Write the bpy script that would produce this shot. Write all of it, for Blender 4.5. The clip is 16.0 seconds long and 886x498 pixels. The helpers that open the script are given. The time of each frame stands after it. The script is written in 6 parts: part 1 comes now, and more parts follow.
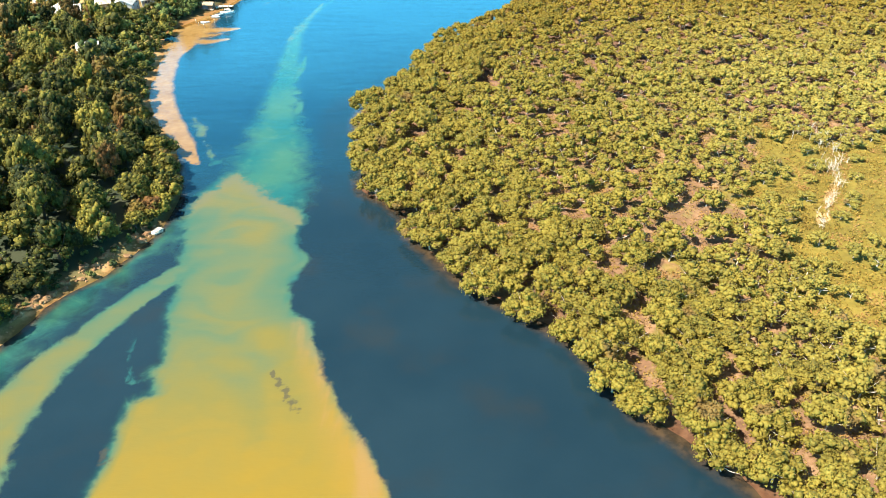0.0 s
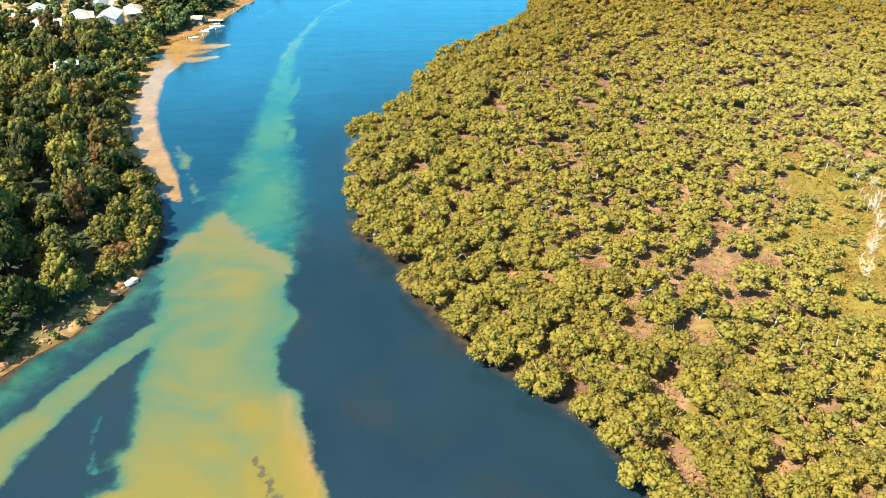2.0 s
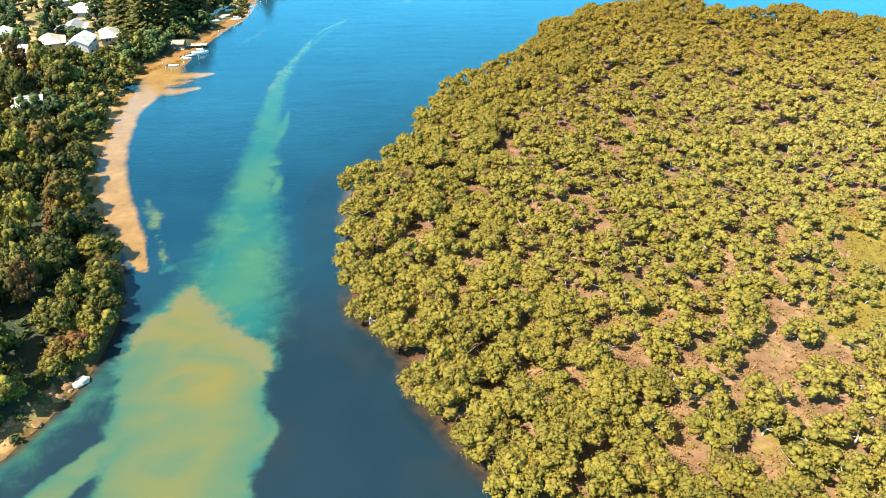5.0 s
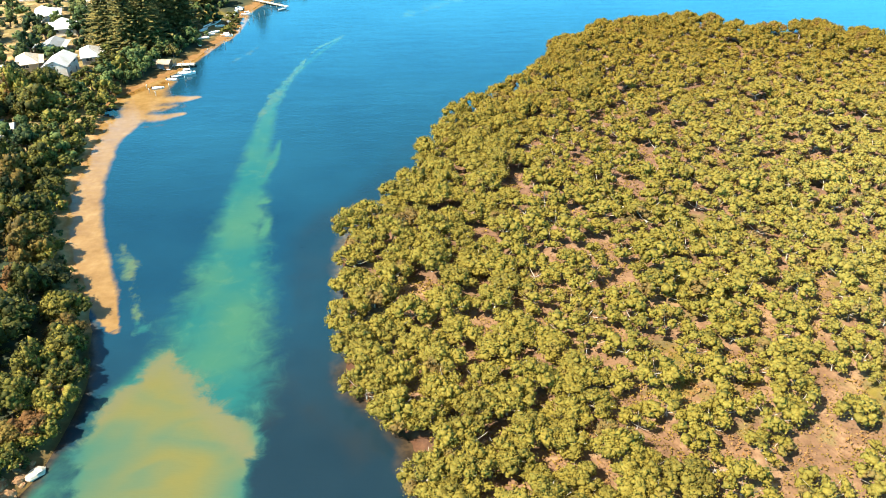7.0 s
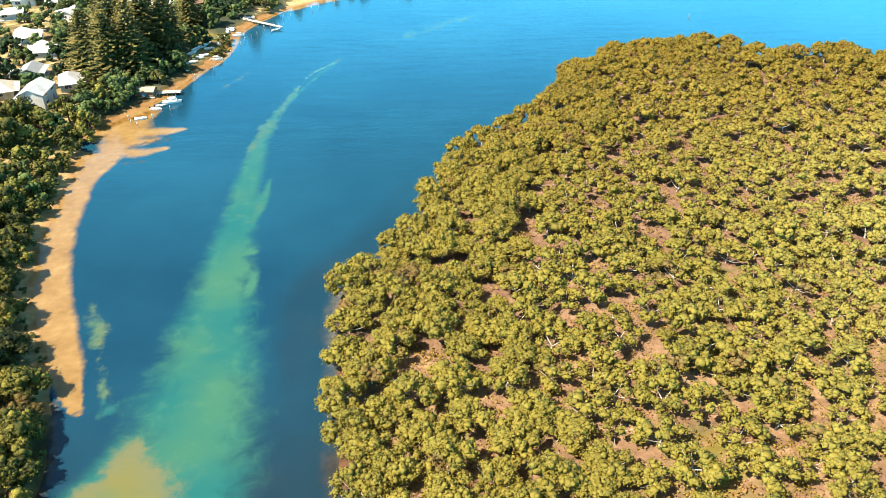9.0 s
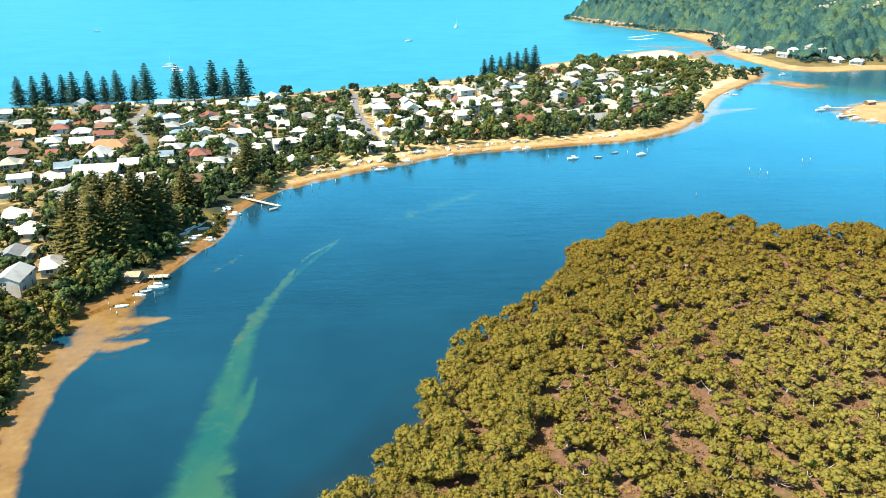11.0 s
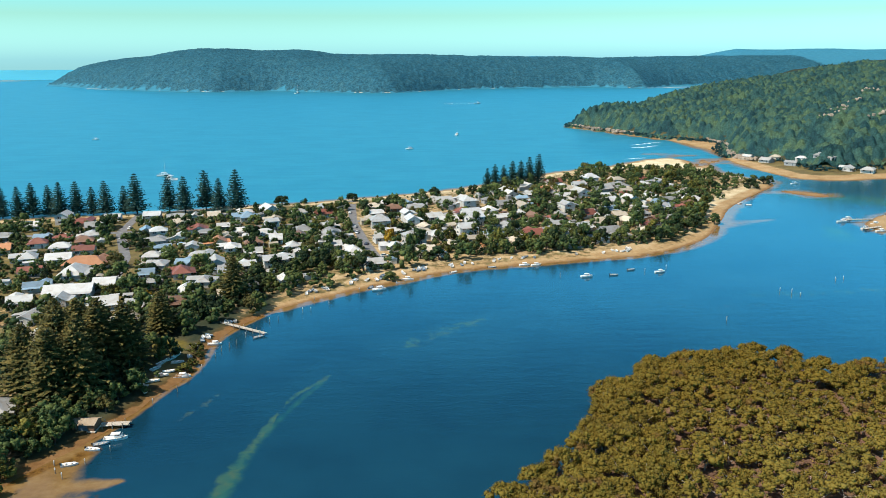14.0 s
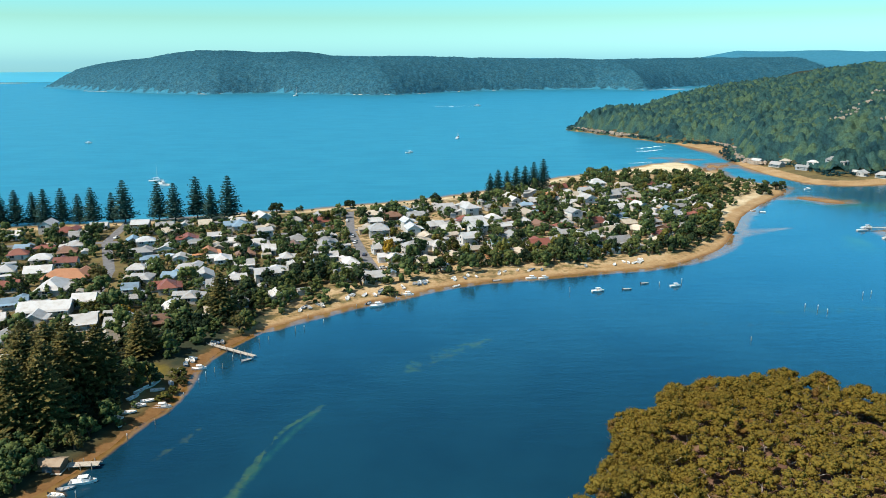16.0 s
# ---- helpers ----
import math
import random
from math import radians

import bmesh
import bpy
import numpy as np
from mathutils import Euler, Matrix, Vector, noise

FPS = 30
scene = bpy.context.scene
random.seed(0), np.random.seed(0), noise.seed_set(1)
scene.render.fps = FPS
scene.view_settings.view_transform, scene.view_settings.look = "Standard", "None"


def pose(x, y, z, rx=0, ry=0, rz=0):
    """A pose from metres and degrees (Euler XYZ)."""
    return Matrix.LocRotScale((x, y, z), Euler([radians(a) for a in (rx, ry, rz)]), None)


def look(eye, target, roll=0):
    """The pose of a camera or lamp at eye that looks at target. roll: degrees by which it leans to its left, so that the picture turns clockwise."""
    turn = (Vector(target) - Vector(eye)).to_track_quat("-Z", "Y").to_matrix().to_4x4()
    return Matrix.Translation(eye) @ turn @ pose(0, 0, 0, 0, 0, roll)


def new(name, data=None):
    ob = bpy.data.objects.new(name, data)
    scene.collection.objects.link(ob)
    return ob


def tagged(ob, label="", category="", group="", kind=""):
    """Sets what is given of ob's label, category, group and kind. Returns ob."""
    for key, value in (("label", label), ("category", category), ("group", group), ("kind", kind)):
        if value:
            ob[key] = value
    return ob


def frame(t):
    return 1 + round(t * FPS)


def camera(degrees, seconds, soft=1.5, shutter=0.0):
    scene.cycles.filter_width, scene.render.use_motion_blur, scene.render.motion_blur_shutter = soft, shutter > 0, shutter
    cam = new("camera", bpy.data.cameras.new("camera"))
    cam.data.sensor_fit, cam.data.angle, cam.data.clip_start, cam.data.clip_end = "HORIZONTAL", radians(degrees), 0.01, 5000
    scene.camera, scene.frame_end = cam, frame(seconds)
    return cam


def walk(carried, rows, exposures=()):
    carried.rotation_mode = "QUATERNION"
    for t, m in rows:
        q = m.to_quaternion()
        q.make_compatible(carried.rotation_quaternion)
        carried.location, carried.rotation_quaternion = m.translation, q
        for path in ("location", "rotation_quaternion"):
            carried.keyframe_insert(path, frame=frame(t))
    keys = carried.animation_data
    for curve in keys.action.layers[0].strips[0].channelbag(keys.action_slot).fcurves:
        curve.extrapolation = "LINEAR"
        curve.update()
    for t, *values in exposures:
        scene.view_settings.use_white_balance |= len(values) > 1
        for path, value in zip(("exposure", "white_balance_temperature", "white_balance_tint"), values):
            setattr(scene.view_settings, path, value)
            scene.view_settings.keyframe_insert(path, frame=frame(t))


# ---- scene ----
# ---------------------------------------------------------------- camera
cam = camera(59.29, 16.0, soft=0.85)
PITCH = [
    (0.0, -33.40), (0.5, -33.39), (1.0, -33.40), (1.5, -33.40), (2.0, -33.41), (2.5, -33.39), (3.0, -33.41),
    (3.5, -33.39), (4.0, -33.41), (6.5, -33.34), (7.0, -33.33), (7.5, -33.32), (8.0, -33.33), (8.5, -33.31),
    (9.0, -32.90), (9.5, -29.84), (10.0, -26.22), (10.2, -24.77), (12.3, -18.52), (12.5, -17.87), (13.0, -16.24),
    (13.5, -14.46), (14.0, -13.78), (14.5, -13.73), (15.0, -13.70), (15.5, -13.66), (16.0, -13.64),
]


def flight(t, pitch):
    s = 182.0 * t / 16.0
    return pose(-0.010 * s, s, 106.46 - 0.0176 * s, 90 + pitch, 0.18 + 0.14 * t / 16, -2.34 - 0.27 * t / 16)


walk(cam, [(t, flight(t, p)) for t, p in PITCH],
     exposures=[(0.0, 2.05, 7200, 10), (8.7, 2.05, 7200, 10), (10.2, 1.70, 7100, 9), (12.5, 1.33, 7000, 8), (13.0, 1.11, 6850, 9.5), (13.8, 0.67, 6550, 12), (16.0, 0.63, 6500, 13)])

# ---------------------------------------------------------------- light
SUN_FROM = Vector((-0.905, -0.425, 0.0)).normalized()
SUN_UP = radians(51)
world = bpy.data.worlds.new("sky")
scene.world = world
world.use_nodes = True
wn = world.node_tree.nodes
wn.clear()
sky = wn.new("ShaderNodeTexSky")
sky.sky_type = "NISHITA"
sky.sun_disc = False
sky.sun_elevation = SUN_UP
sky.sun_rotation = math.atan2(SUN_FROM.x, SUN_FROM.y)
sky_tint = wn.new("ShaderNodeMix")
sky_tint.data_type, sky_tint.blend_type = "RGBA", "MULTIPLY"
sky_tint.inputs[0].default_value = 1.0
sky_at = wn.new("ShaderNodeTexCoord")
sky_up = wn.new("ShaderNodeSeparateXYZ")
sky_ramp = wn.new("ShaderNodeValToRGB")
for k, (up, tint) in enumerate([(0.0, (0.70, 1.60, 2.10)), (0.05, (0.52, 1.02, 0.98)), (0.16, (0.20, 1.20, 1.55)), (0.30, (0.26, 1.75, 2.25)), (0.43, (0.13, 0.66, 0.86)), (0.62, (0.34, 0.56, 0.58)), (0.9, (0.80, 0.66, 0.52))]):
    if k > 1:
        sky_ramp.color_ramp.elements.new(up)
    sky_ramp.color_ramp.elements[k].position, sky_ramp.color_ramp.elements[k].color = up, (*tint, 1)
world.node_tree.links.new(sky_at.outputs["Generated"], sky_up.inputs[0])
world.node_tree.links.new(sky_up.outputs[2], sky_ramp.inputs[0])
world.node_tree.links.new(sky_ramp.outputs[0], sky_tint.inputs[7])
sky_out = wn.new("ShaderNodeBackground")
sky_out.inputs[1].default_value = 0.11
world_out = wn.new("ShaderNodeOutputWorld")
world.node_tree.links.new(sky.outputs[0], sky_tint.inputs[6])
world.node_tree.links.new(sky_tint.outputs[2], sky_out.inputs[0])
world.node_tree.links.new(sky_out.outputs[0], world_out.inputs[0])

sun = new("sun", bpy.data.lights.new("sun", "SUN"))
sun.data.energy, sun.data.angle, sun.data.color = 4.3, radians(0.6), (1.0, 0.95, 0.84)
sun_dir = Vector((SUN_FROM.x * math.cos(SUN_UP), SUN_FROM.y * math.cos(SUN_UP), math.sin(SUN_UP)))
sun.matrix_world = look(sun_dir * 500, (0, 0, 0))


# ---------------------------------------------------------------- materials
class Nodes:
    """A short hand for node trees."""

    def __init__(self, name, roughness=0.8, metallic=0.0, specular=0.3):
        self.mat = bpy.data.materials.new(name)
        self.mat.use_nodes = True
        self.t = self.mat.node_tree
        self.p = self.t.nodes["Principled BSDF"]
        self.p.inputs["Roughness"].default_value = roughness
        self.p.inputs["Metallic"].default_value = metallic
        self.p.inputs["Specular IOR Level"].default_value = specular
        self.pos = self.t.nodes.new("ShaderNodeNewGeometry")

    def link(self, a, b):
        self.t.links.new(a, b)

    def put(self, value, socket):
        if hasattr(value, "is_linked"):
            self.link(value, socket)
        elif isinstance(value, tuple):
            socket.default_value = (*value[:3], 1)
        else:
            socket.default_value = value

    def noise(self, size, detail=4.0, rough=0.55, stretch=None, local=False):
        n = self.t.nodes.new("ShaderNodeTexNoise")
        n.inputs["Scale"].default_value = 1.0 / size
        n.inputs["Detail"].default_value = detail
        n.inputs["Roughness"].default_value = rough
        src = self.pos.outputs["Position"]
        if local:
            src = self.t.nodes.new("ShaderNodeTexCoord").outputs["Object"]
        if stretch:
            v = self.t.nodes.new("ShaderNodeMapping")
            v.inputs["Scale"].default_value = stretch
            self.link(src, v.inputs[0])
            src = v.outputs[0]
        self.link(src, n.inputs["Vector"])
        return n.outputs["Fac"]

    def math(self, op, a, b=0.0, clamp=False):
        n = self.t.nodes.new("ShaderNodeMath")
        n.operation, n.use_clamp = op, clamp
        for k, v in enumerate((a, b)):
            self.put(v, n.inputs[k])
        return n.outputs[0]

    def span(self, v, lo, hi, a=0.0, b=1.0, smooth=True):
        n = self.t.nodes.new("ShaderNodeMapRange")
        n.interpolation_type = "SMOOTHSTEP" if smooth else "LINEAR"
        self.put(v, n.inputs[0])
        for k, x in zip((1, 2, 3, 4), (lo, hi, a, b)):
            n.inputs[k].default_value = x
        return n.outputs[0]

    def mix(self, fac, a, b, blend="MIX"):
        n = self.t.nodes.new("ShaderNodeMix")
        n.data_type, n.blend_type = "RGBA", blend
        self.put(fac, n.inputs[0])
        self.put(a, n.inputs[6])
        self.put(b, n.inputs[7])
        return n.outputs[2]

    def ramp(self, fac, *stops):
        n = self.t.nodes.new("ShaderNodeValToRGB")
        e = n.color_ramp.elements
        while len(e) < len(stops):
            e.new(0.5)
        for k, (x, c) in enumerate(stops):
            e[k].position, e[k].color = x, (*c, 1)
        self.put(fac, n.inputs[0])
        return n.outputs[0]

    def attr(self, name):
        n = self.t.nodes.new("ShaderNodeAttribute")
        n.attribute_name = name
        return n.outputs["Fac"]

    def rand(self):
        return self.t.nodes.new("ShaderNodeObjectInfo").outputs["Random"]

    def island(self):
        return self.pos.outputs["Random Per Island"]

    def bump(self, height, strength=0.4, distance=0.1):
        n = self.t.nodes.new("ShaderNodeBump")
        n.inputs["Strength"].default_value = strength
        n.inputs["Distance"].default_value = distance
        self.put(height, n.inputs["Height"])
        self.link(n.outputs[0], self.p.inputs["Normal"])

    def colour(self, c):
        self.put(c, self.p.inputs["Base Color"])
        return self.mat


def foliage(name, dark, mid, bright, accent=None, accent_share=0.0, size=9.0, leafy=0.25, north=None, each=0.42, per=0.0, rust=None, east=None, grain=0.3, tone=False, fleck=1.0):
    """Leaves: colour varies from leaf to leaf and from tree to tree."""
    n = Nodes(name, 0.68, 0.0, 0.12)
    a = n.math("MULTIPLY", n.noise(size, 2.0), 0.75)
    b = n.math("ADD", n.math("MULTIPLY", n.attr("tone") if tone else n.island(), each), 0.21 - 0.5 * each)
    f = n.math("ADD", a, b)
    if per:
        f = n.math("ADD", f, n.math("MULTIPLY", n.math("SUBTRACT", n.rand(), 0.5), per))
    c = n.ramp(f, (0.25, dark), (0.55, mid), (0.85, bright))
    if accent:
        k = n.span(n.noise(size * 1.3, 1.0, stretch=(1, 1, 0.2)), 1 - accent_share, 1.06 - accent_share)
        c = n.mix(k, c, accent)
    if rust:
        odd = n.math("FRACT", n.math("MULTIPLY", n.rand(), 7.31))
        c = n.mix(n.span(odd, 0.91, 0.94, 0.0, 0.55), c, rust)
    if north:
        y = n.t.nodes.new("ShaderNodeSeparateXYZ")
        n.link(n.pos.outputs["Position"], y.inputs[0])
        c = n.mix(n.span(y.outputs[1], 240.0, 390.0), c, n.mix(1.0, c, north, "MULTIPLY"))
    if east:
        x = n.t.nodes.new("ShaderNodeSeparateXYZ")
        n.link(n.pos.outputs["Position"], x.inputs[0])
        # leaf colour changes towards the inland east
        to_east = n.math("MULTIPLY", n.span(x.outputs[0], 45.0, 130.0), n.span(x.outputs[1], 390.0, 280.0))
        c = n.mix(to_east, c, n.mix(1.0, c, east, "MULTIPLY"))
    tex = n.noise(grain, 3.0, 0.7)
    c = n.mix(n.span(tex, 0.38, 0.62), n.mix(fleck, c, n.mix(1.0, c, (0.62, 0.64, 0.62), "MULTIPLY")), n.mix(fleck, c, n.mix(1.0, c, (1.18, 1.17, 1.14), "MULTIPLY")))
    n.bump(tex, 0.7 * fleck, grain * 0.7)
    n.colour(c)
    leaf = n.t.nodes.new("ShaderNodeBsdfTranslucent")
    n.link(c, leaf.inputs[0])
    m = n.t.nodes.new("ShaderNodeMixShader")
    m.inputs[0].default_value = leafy
    n.link(n.p.outputs[0], m.inputs[1])
    n.link(leaf.outputs[0], m.inputs[2])
    n.link(m.outputs[0], n.t.nodes["Material Output"].inputs[0])
    return n.mat


def plain(name, colour, roughness=0.7, wear=0.25, size=1.2, metallic=0.0, vary=0.12):
    """A painted or weathered surface with stains at two scales."""
    n = Nodes(name, roughness, metallic)
    f = n.math("ADD", n.math("MULTIPLY", n.noise(size, 4.0), 0.7), n.math("MULTIPLY", n.noise(size * 0.12, 2.0), 0.3))
    dull = tuple(x * (1 - wear) * k for x, k in zip(colour, (1.0, 0.95, 0.88)))
    c = n.mix(n.span(f, 0.35, 0.7), colour, dull)
    if vary:
        g = n.math("ADD", n.math("MULTIPLY", n.rand(), vary), 1 - vary)
        c = n.mix(1.0, c, g, "MULTIPLY")
    n.bump(f, 0.15, 0.02)
    return n.colour(c)


mangrove_leaf = foliage("mangrove leaves", (0.092, 0.075, 0.020), (0.197, 0.157, 0.030), (0.268, 0.209, 0.040),
                        accent=(0.175, 0.115, 0.038), accent_share=0.36, size=6.0, leafy=0.36, each=0.15, per=0.14, north=(0.95, 0.82, 0.68), east=(1.26, 1.30, 1.6), fleck=0.5)
gum_leaf = foliage("eucalypt leaves", (0.014, 0.021, 0.008), (0.072, 0.073, 0.017), (0.215, 0.180, 0.034),
                   accent=(0.15, 0.075, 0.028), accent_share=0.34, size=8.0, per=0.40, rust=(0.125, 0.065, 0.025))
bank_leaf = foliage("bank tree leaves", (0.024, 0.030, 0.009), (0.082, 0.084, 0.018), (0.22, 0.19, 0.04), accent=(0.17, 0.115, 0.035), accent_share=0.32, size=8.0, per=0.22)
town_leaf = foliage("garden tree leaves", (0.018, 0.037, 0.016), (0.052, 0.082, 0.028), (0.140, 0.172, 0.052), size=9.0, per=0.42, rust=(0.15, 0.10, 0.03))
shore_leaf = foliage("dense fig leaves", (0.012, 0.026, 0.013), (0.036, 0.056, 0.021), (0.135, 0.150, 0.042), size=9.0, per=0.46)
gold_leaf = foliage("golden leaves", (0.16, 0.09, 0.012), (0.30, 0.17, 0.015), (0.45, 0.27, 0.03), size=6.0)
pine_leaf = foliage("norfolk pine needles", (0.014, 0.040, 0.036), (0.030, 0.072, 0.060), (0.058, 0.106, 0.078), size=5.0, leafy=0.08)
brown_pine_leaf = foliage("shaded pine needles", (0.030, 0.036, 0.014), (0.092, 0.084, 0.026), (0.205, 0.160, 0.050), size=5.0, leafy=0.1)
# blue in the next two leaf colours stands in for distance haze
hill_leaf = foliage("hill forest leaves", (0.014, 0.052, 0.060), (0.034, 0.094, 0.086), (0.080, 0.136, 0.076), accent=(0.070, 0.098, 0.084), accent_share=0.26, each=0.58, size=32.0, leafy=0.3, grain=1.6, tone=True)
hazy_ridge_leaf = foliage("distant forest leaves tinted with haze", (0.020, 0.112, 0.176), (0.038, 0.165, 0.236), (0.070, 0.212, 0.268), each=0.0, size=22.0, leafy=0.45, grain=7.0)
scrub_leaf = foliage("marsh scrub", (0.090, 0.060, 0.017), (0.200, 0.132, 0.029), (0.32, 0.208, 0.050), accent=(0.27, 0.150, 0.055), accent_share=0.48, size=9.0)
bark = plain("grey bark", (0.44, 0.39, 0.33), 0.9, 0.5, 0.6)
dark_bark = plain("dark bark", (0.075, 0.055, 0.040), 0.9, 0.5, 0.6)
dead_wood = plain("bleached dead wood", (0.50, 0.46, 0.39), 0.9, 0.3, 0.5)


def make_ground():
    n = Nodes("ground", 0.92, 0.0, 0.15)
    big, fine = n.noise(14.0, 5.0), n.noise(1.6, 5.0, 0.65)
    soil = n.ramp(n.math("ADD", n.math("MULTIPLY", big, 0.6), n.math("MULTIPLY", fine, 0.4)),
                  (0.3, (0.06, 0.045, 0.022)), (0.5, (0.13, 0.10, 0.04)), (0.7, (0.20, 0.16, 0.06)))
    grass = n.ramp(n.math("ADD", n.math("MULTIPLY", big, 0.55), n.math("MULTIPLY", fine, 0.45)),
                   (0.3, (0.076, 0.058, 0.013)), (0.52, (0.138, 0.106, 0.020)), (0.72, (0.215, 0.158, 0.040)))
    mud = n.ramp(n.math("ADD", n.math("MULTIPLY", n.noise(9.0, 4.0), 0.55), n.math("MULTIPLY", fine, 0.45)),
                 (0.28, (0.068, 0.038, 0.022)), (0.5, (0.160, 0.092, 0.050)), (0.70, (0.33, 0.215, 0.12)))
    sand = n.ramp(n.math("ADD", n.math("MULTIPLY", big, 0.5), n.math("MULTIPLY", fine, 0.5)),
                  (0.3, (0.22, 0.132, 0.056)), (0.5, (0.32, 0.207, 0.096)), (0.7, (0.44, 0.312, 0.170)))
    wob = n.math("SUBTRACT", n.noise(3.5, 4.0), 0.5)
    edge = lambda a: n.span(n.math("ADD", n.attr(a), n.math("MULTIPLY", wob, 0.9)), 0.4, 0.62)
    c = n.mix(edge("grass"), soil, grass)
    damp = n.ramp(n.math("ADD", n.math("MULTIPLY", n.noise(7.0, 4.0), 0.5), n.math("MULTIPLY", fine, 0.5)),
                  (0.3, (0.060, 0.034, 0.025)), (0.5, (0.135, 0.076, 0.050)), (0.7, (0.230, 0.140, 0.086)))
    c = n.mix(edge("mud"), c, n.mix(n.attr("damp"), mud, damp))
    # leaf litter, with tree shade painted into the dark colour
    litter_shade = n.mix(n.span(big, 0.35, 0.65), (0.020, 0.030, 0.017), (0.036, 0.042, 0.024))
    # "far" ground is painted blue to imitate haze over the bay
    c = n.mix(n.attr("bush"), c, n.mix(n.attr("far"), litter_shade, n.mix(n.span(n.noise(14.0, 3.0), 0.35, 0.65), (0.026, 0.150, 0.218), (0.036, 0.175, 0.246))))
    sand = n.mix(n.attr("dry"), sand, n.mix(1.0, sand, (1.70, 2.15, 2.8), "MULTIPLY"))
    c = n.mix(edge("sand"), c, sand)
    wet = n.span(n.attr("wet"), 0.2, 1.0)
    c = n.mix(wet, c, n.mix(1.0, c, (0.54, 0.43, 0.33), "MULTIPLY"))
    n.bump(fine, 0.6, 0.25)
    return n.colour(c)


def make_water():
    n = Nodes("water", 0.09, 0.0, 0.5)
    n.p.inputs["IOR"].default_value = 1.333
    big, mid, fine = n.noise(55.0, 4.0, 0.6), n.noise(8.0, 4.0, 0.55), n.noise(2.2, 4.0, 0.6)
    off = lambda v, k: n.math("MULTIPLY", n.math("SUBTRACT", v, 0.5), k)
    wob = n.math("ADD", off(mid, 0.42), off(fine, 0.14))
    soft = off(mid, 0.5)
    deep = n.mix(n.span(big, 0.3, 0.7), (0.0029, 0.025, 0.047), (0.0043, 0.036, 0.062))
    # bright and dim wave faces painted into the open sea colour
    wave_tone = n.noise(16.0, 4.0, 0.7, stretch=(0.3, 1.5, 1))
    sea = n.mix(n.span(n.math("ADD", n.math("MULTIPLY", big, 0.4), n.math("MULTIPLY", wave_tone, 0.6)), 0.36, 0.64), (0.011, 0.136, 0.204), (0.021, 0.182, 0.260))
    clear = n.mix(n.span(big, 0.3, 0.7), (0.006, 0.046, 0.082), (0.010, 0.062, 0.102))
    deep = n.mix(n.attr("pale"), deep, n.mix(n.span(big, 0.3, 0.7), (0.0058, 0.046, 0.076), (0.0078, 0.058, 0.092)))
    deep = n.mix(n.attr("clear"), deep, clear)
    c = n.mix(n.attr("open_sea"), deep, sea)
    brown = n.span(n.noise(19.0, 3.0, 0.5), 0.5, 0.8, 0.0, 0.6)
    murk = n.mix(brown, n.mix(n.span(big, 0.3, 0.7), (0.0045, 0.0155, 0.0245), (0.0075, 0.0205, 0.0300)), (0.015, 0.018, 0.018))
    c = n.mix(n.span(n.math("ADD", n.attr("murk"), n.math("MULTIPLY", soft, 0.35)), 0.1, 0.9), c, murk)
    rough = n.math("ADD", n.math("MULTIPLY", n.attr("open_sea"), 0.26), 0.10)
    n.link(rough, n.p.inputs["Roughness"])
    # teal shallows, ragged where they thin out
    drift = n.noise(26.0, 3.0, 0.5)
    rag = n.noise(5.5, 5.0, 0.62)
    rag.node.inputs["Distortion"].default_value = 0.8
    g = n.span(n.math("ADD", n.attr("green"), n.math("ADD", n.math("MULTIPLY", soft, 0.9), off(rag, 0.6))), 0.16, 0.78)
    teal = n.mix(n.span(drift, 0.35, 0.7), (0.008, 0.070, 0.066), (0.024, 0.088, 0.056))
    teal = n.mix(n.span(rag, 0.5, 0.75, 0.0, 0.35), teal, (0.040, 0.105, 0.062))
    c = n.mix(g, c, teal)
    m = n.span(n.math("ADD", n.attr("mud"), n.math("MULTIPLY", wob, 1.8)), 0.15, 0.9)
    c = n.mix(m, c, n.mix(n.span(fine, 0.35, 0.65), n.mix(n.attr("grey"), (0.022, 0.017, 0.012), (0.046, 0.047, 0.044)), n.mix(n.attr("grey"), (0.050, 0.033, 0.019), (0.084, 0.074, 0.060))))
    # sandbanks: crisp billowing rims, underwater dunes with a steep and a gentle side
    bold = n.math("ADD", off(mid, 0.55), n.math("ADD", off(rag, 0.55), off(fine, 0.22)))
    s = n.span(n.math("ADD", n.attr("shoal"), bold), 0.36, 0.60)
    swirl = n.noise(17.0, 2.5, 0.5, stretch=(1.0, 0.6, 1.0))
    swirl.node.inputs["Distortion"].default_value = 0.7
    dunes = n.noise(13.0, 1.5, 0.4, stretch=(0.75, 1.1, 1.0))
    dunes.node.inputs["Distortion"].default_value = 0.3
    step = n.math("FRACT", n.math("MULTIPLY", dunes, 3.6))
    step = n.math("MULTIPLY", n.span(step, 0.0, 0.30), n.span(step, 0.30, 1.0, 1.0, 0.0))
    small = n.noise(5.0, 3.0, 0.5, stretch=(0.8, 1.1, 1.0))
    small.node.inputs["Distortion"].default_value = 0.2
    dune = n.math("ADD", n.attr("sandy"), n.math("ADD", off(swirl, 0.13), n.math("ADD", n.math("MULTIPLY", off(step, 0.12), n.span(n.attr("sandy"), 0.5, 0.85, 1.0, 0.3)), n.math("ADD", off(small, 0.15), off(fine, 0.05)))))
    bank = n.ramp(dune, (0.0, (0.008, 0.064, 0.068)), (0.22, (0.030, 0.080, 0.054)), (0.46, (0.066, 0.086, 0.041)), (0.72, (0.104, 0.090, 0.024)), (1.05, (0.150, 0.098, 0.014)))
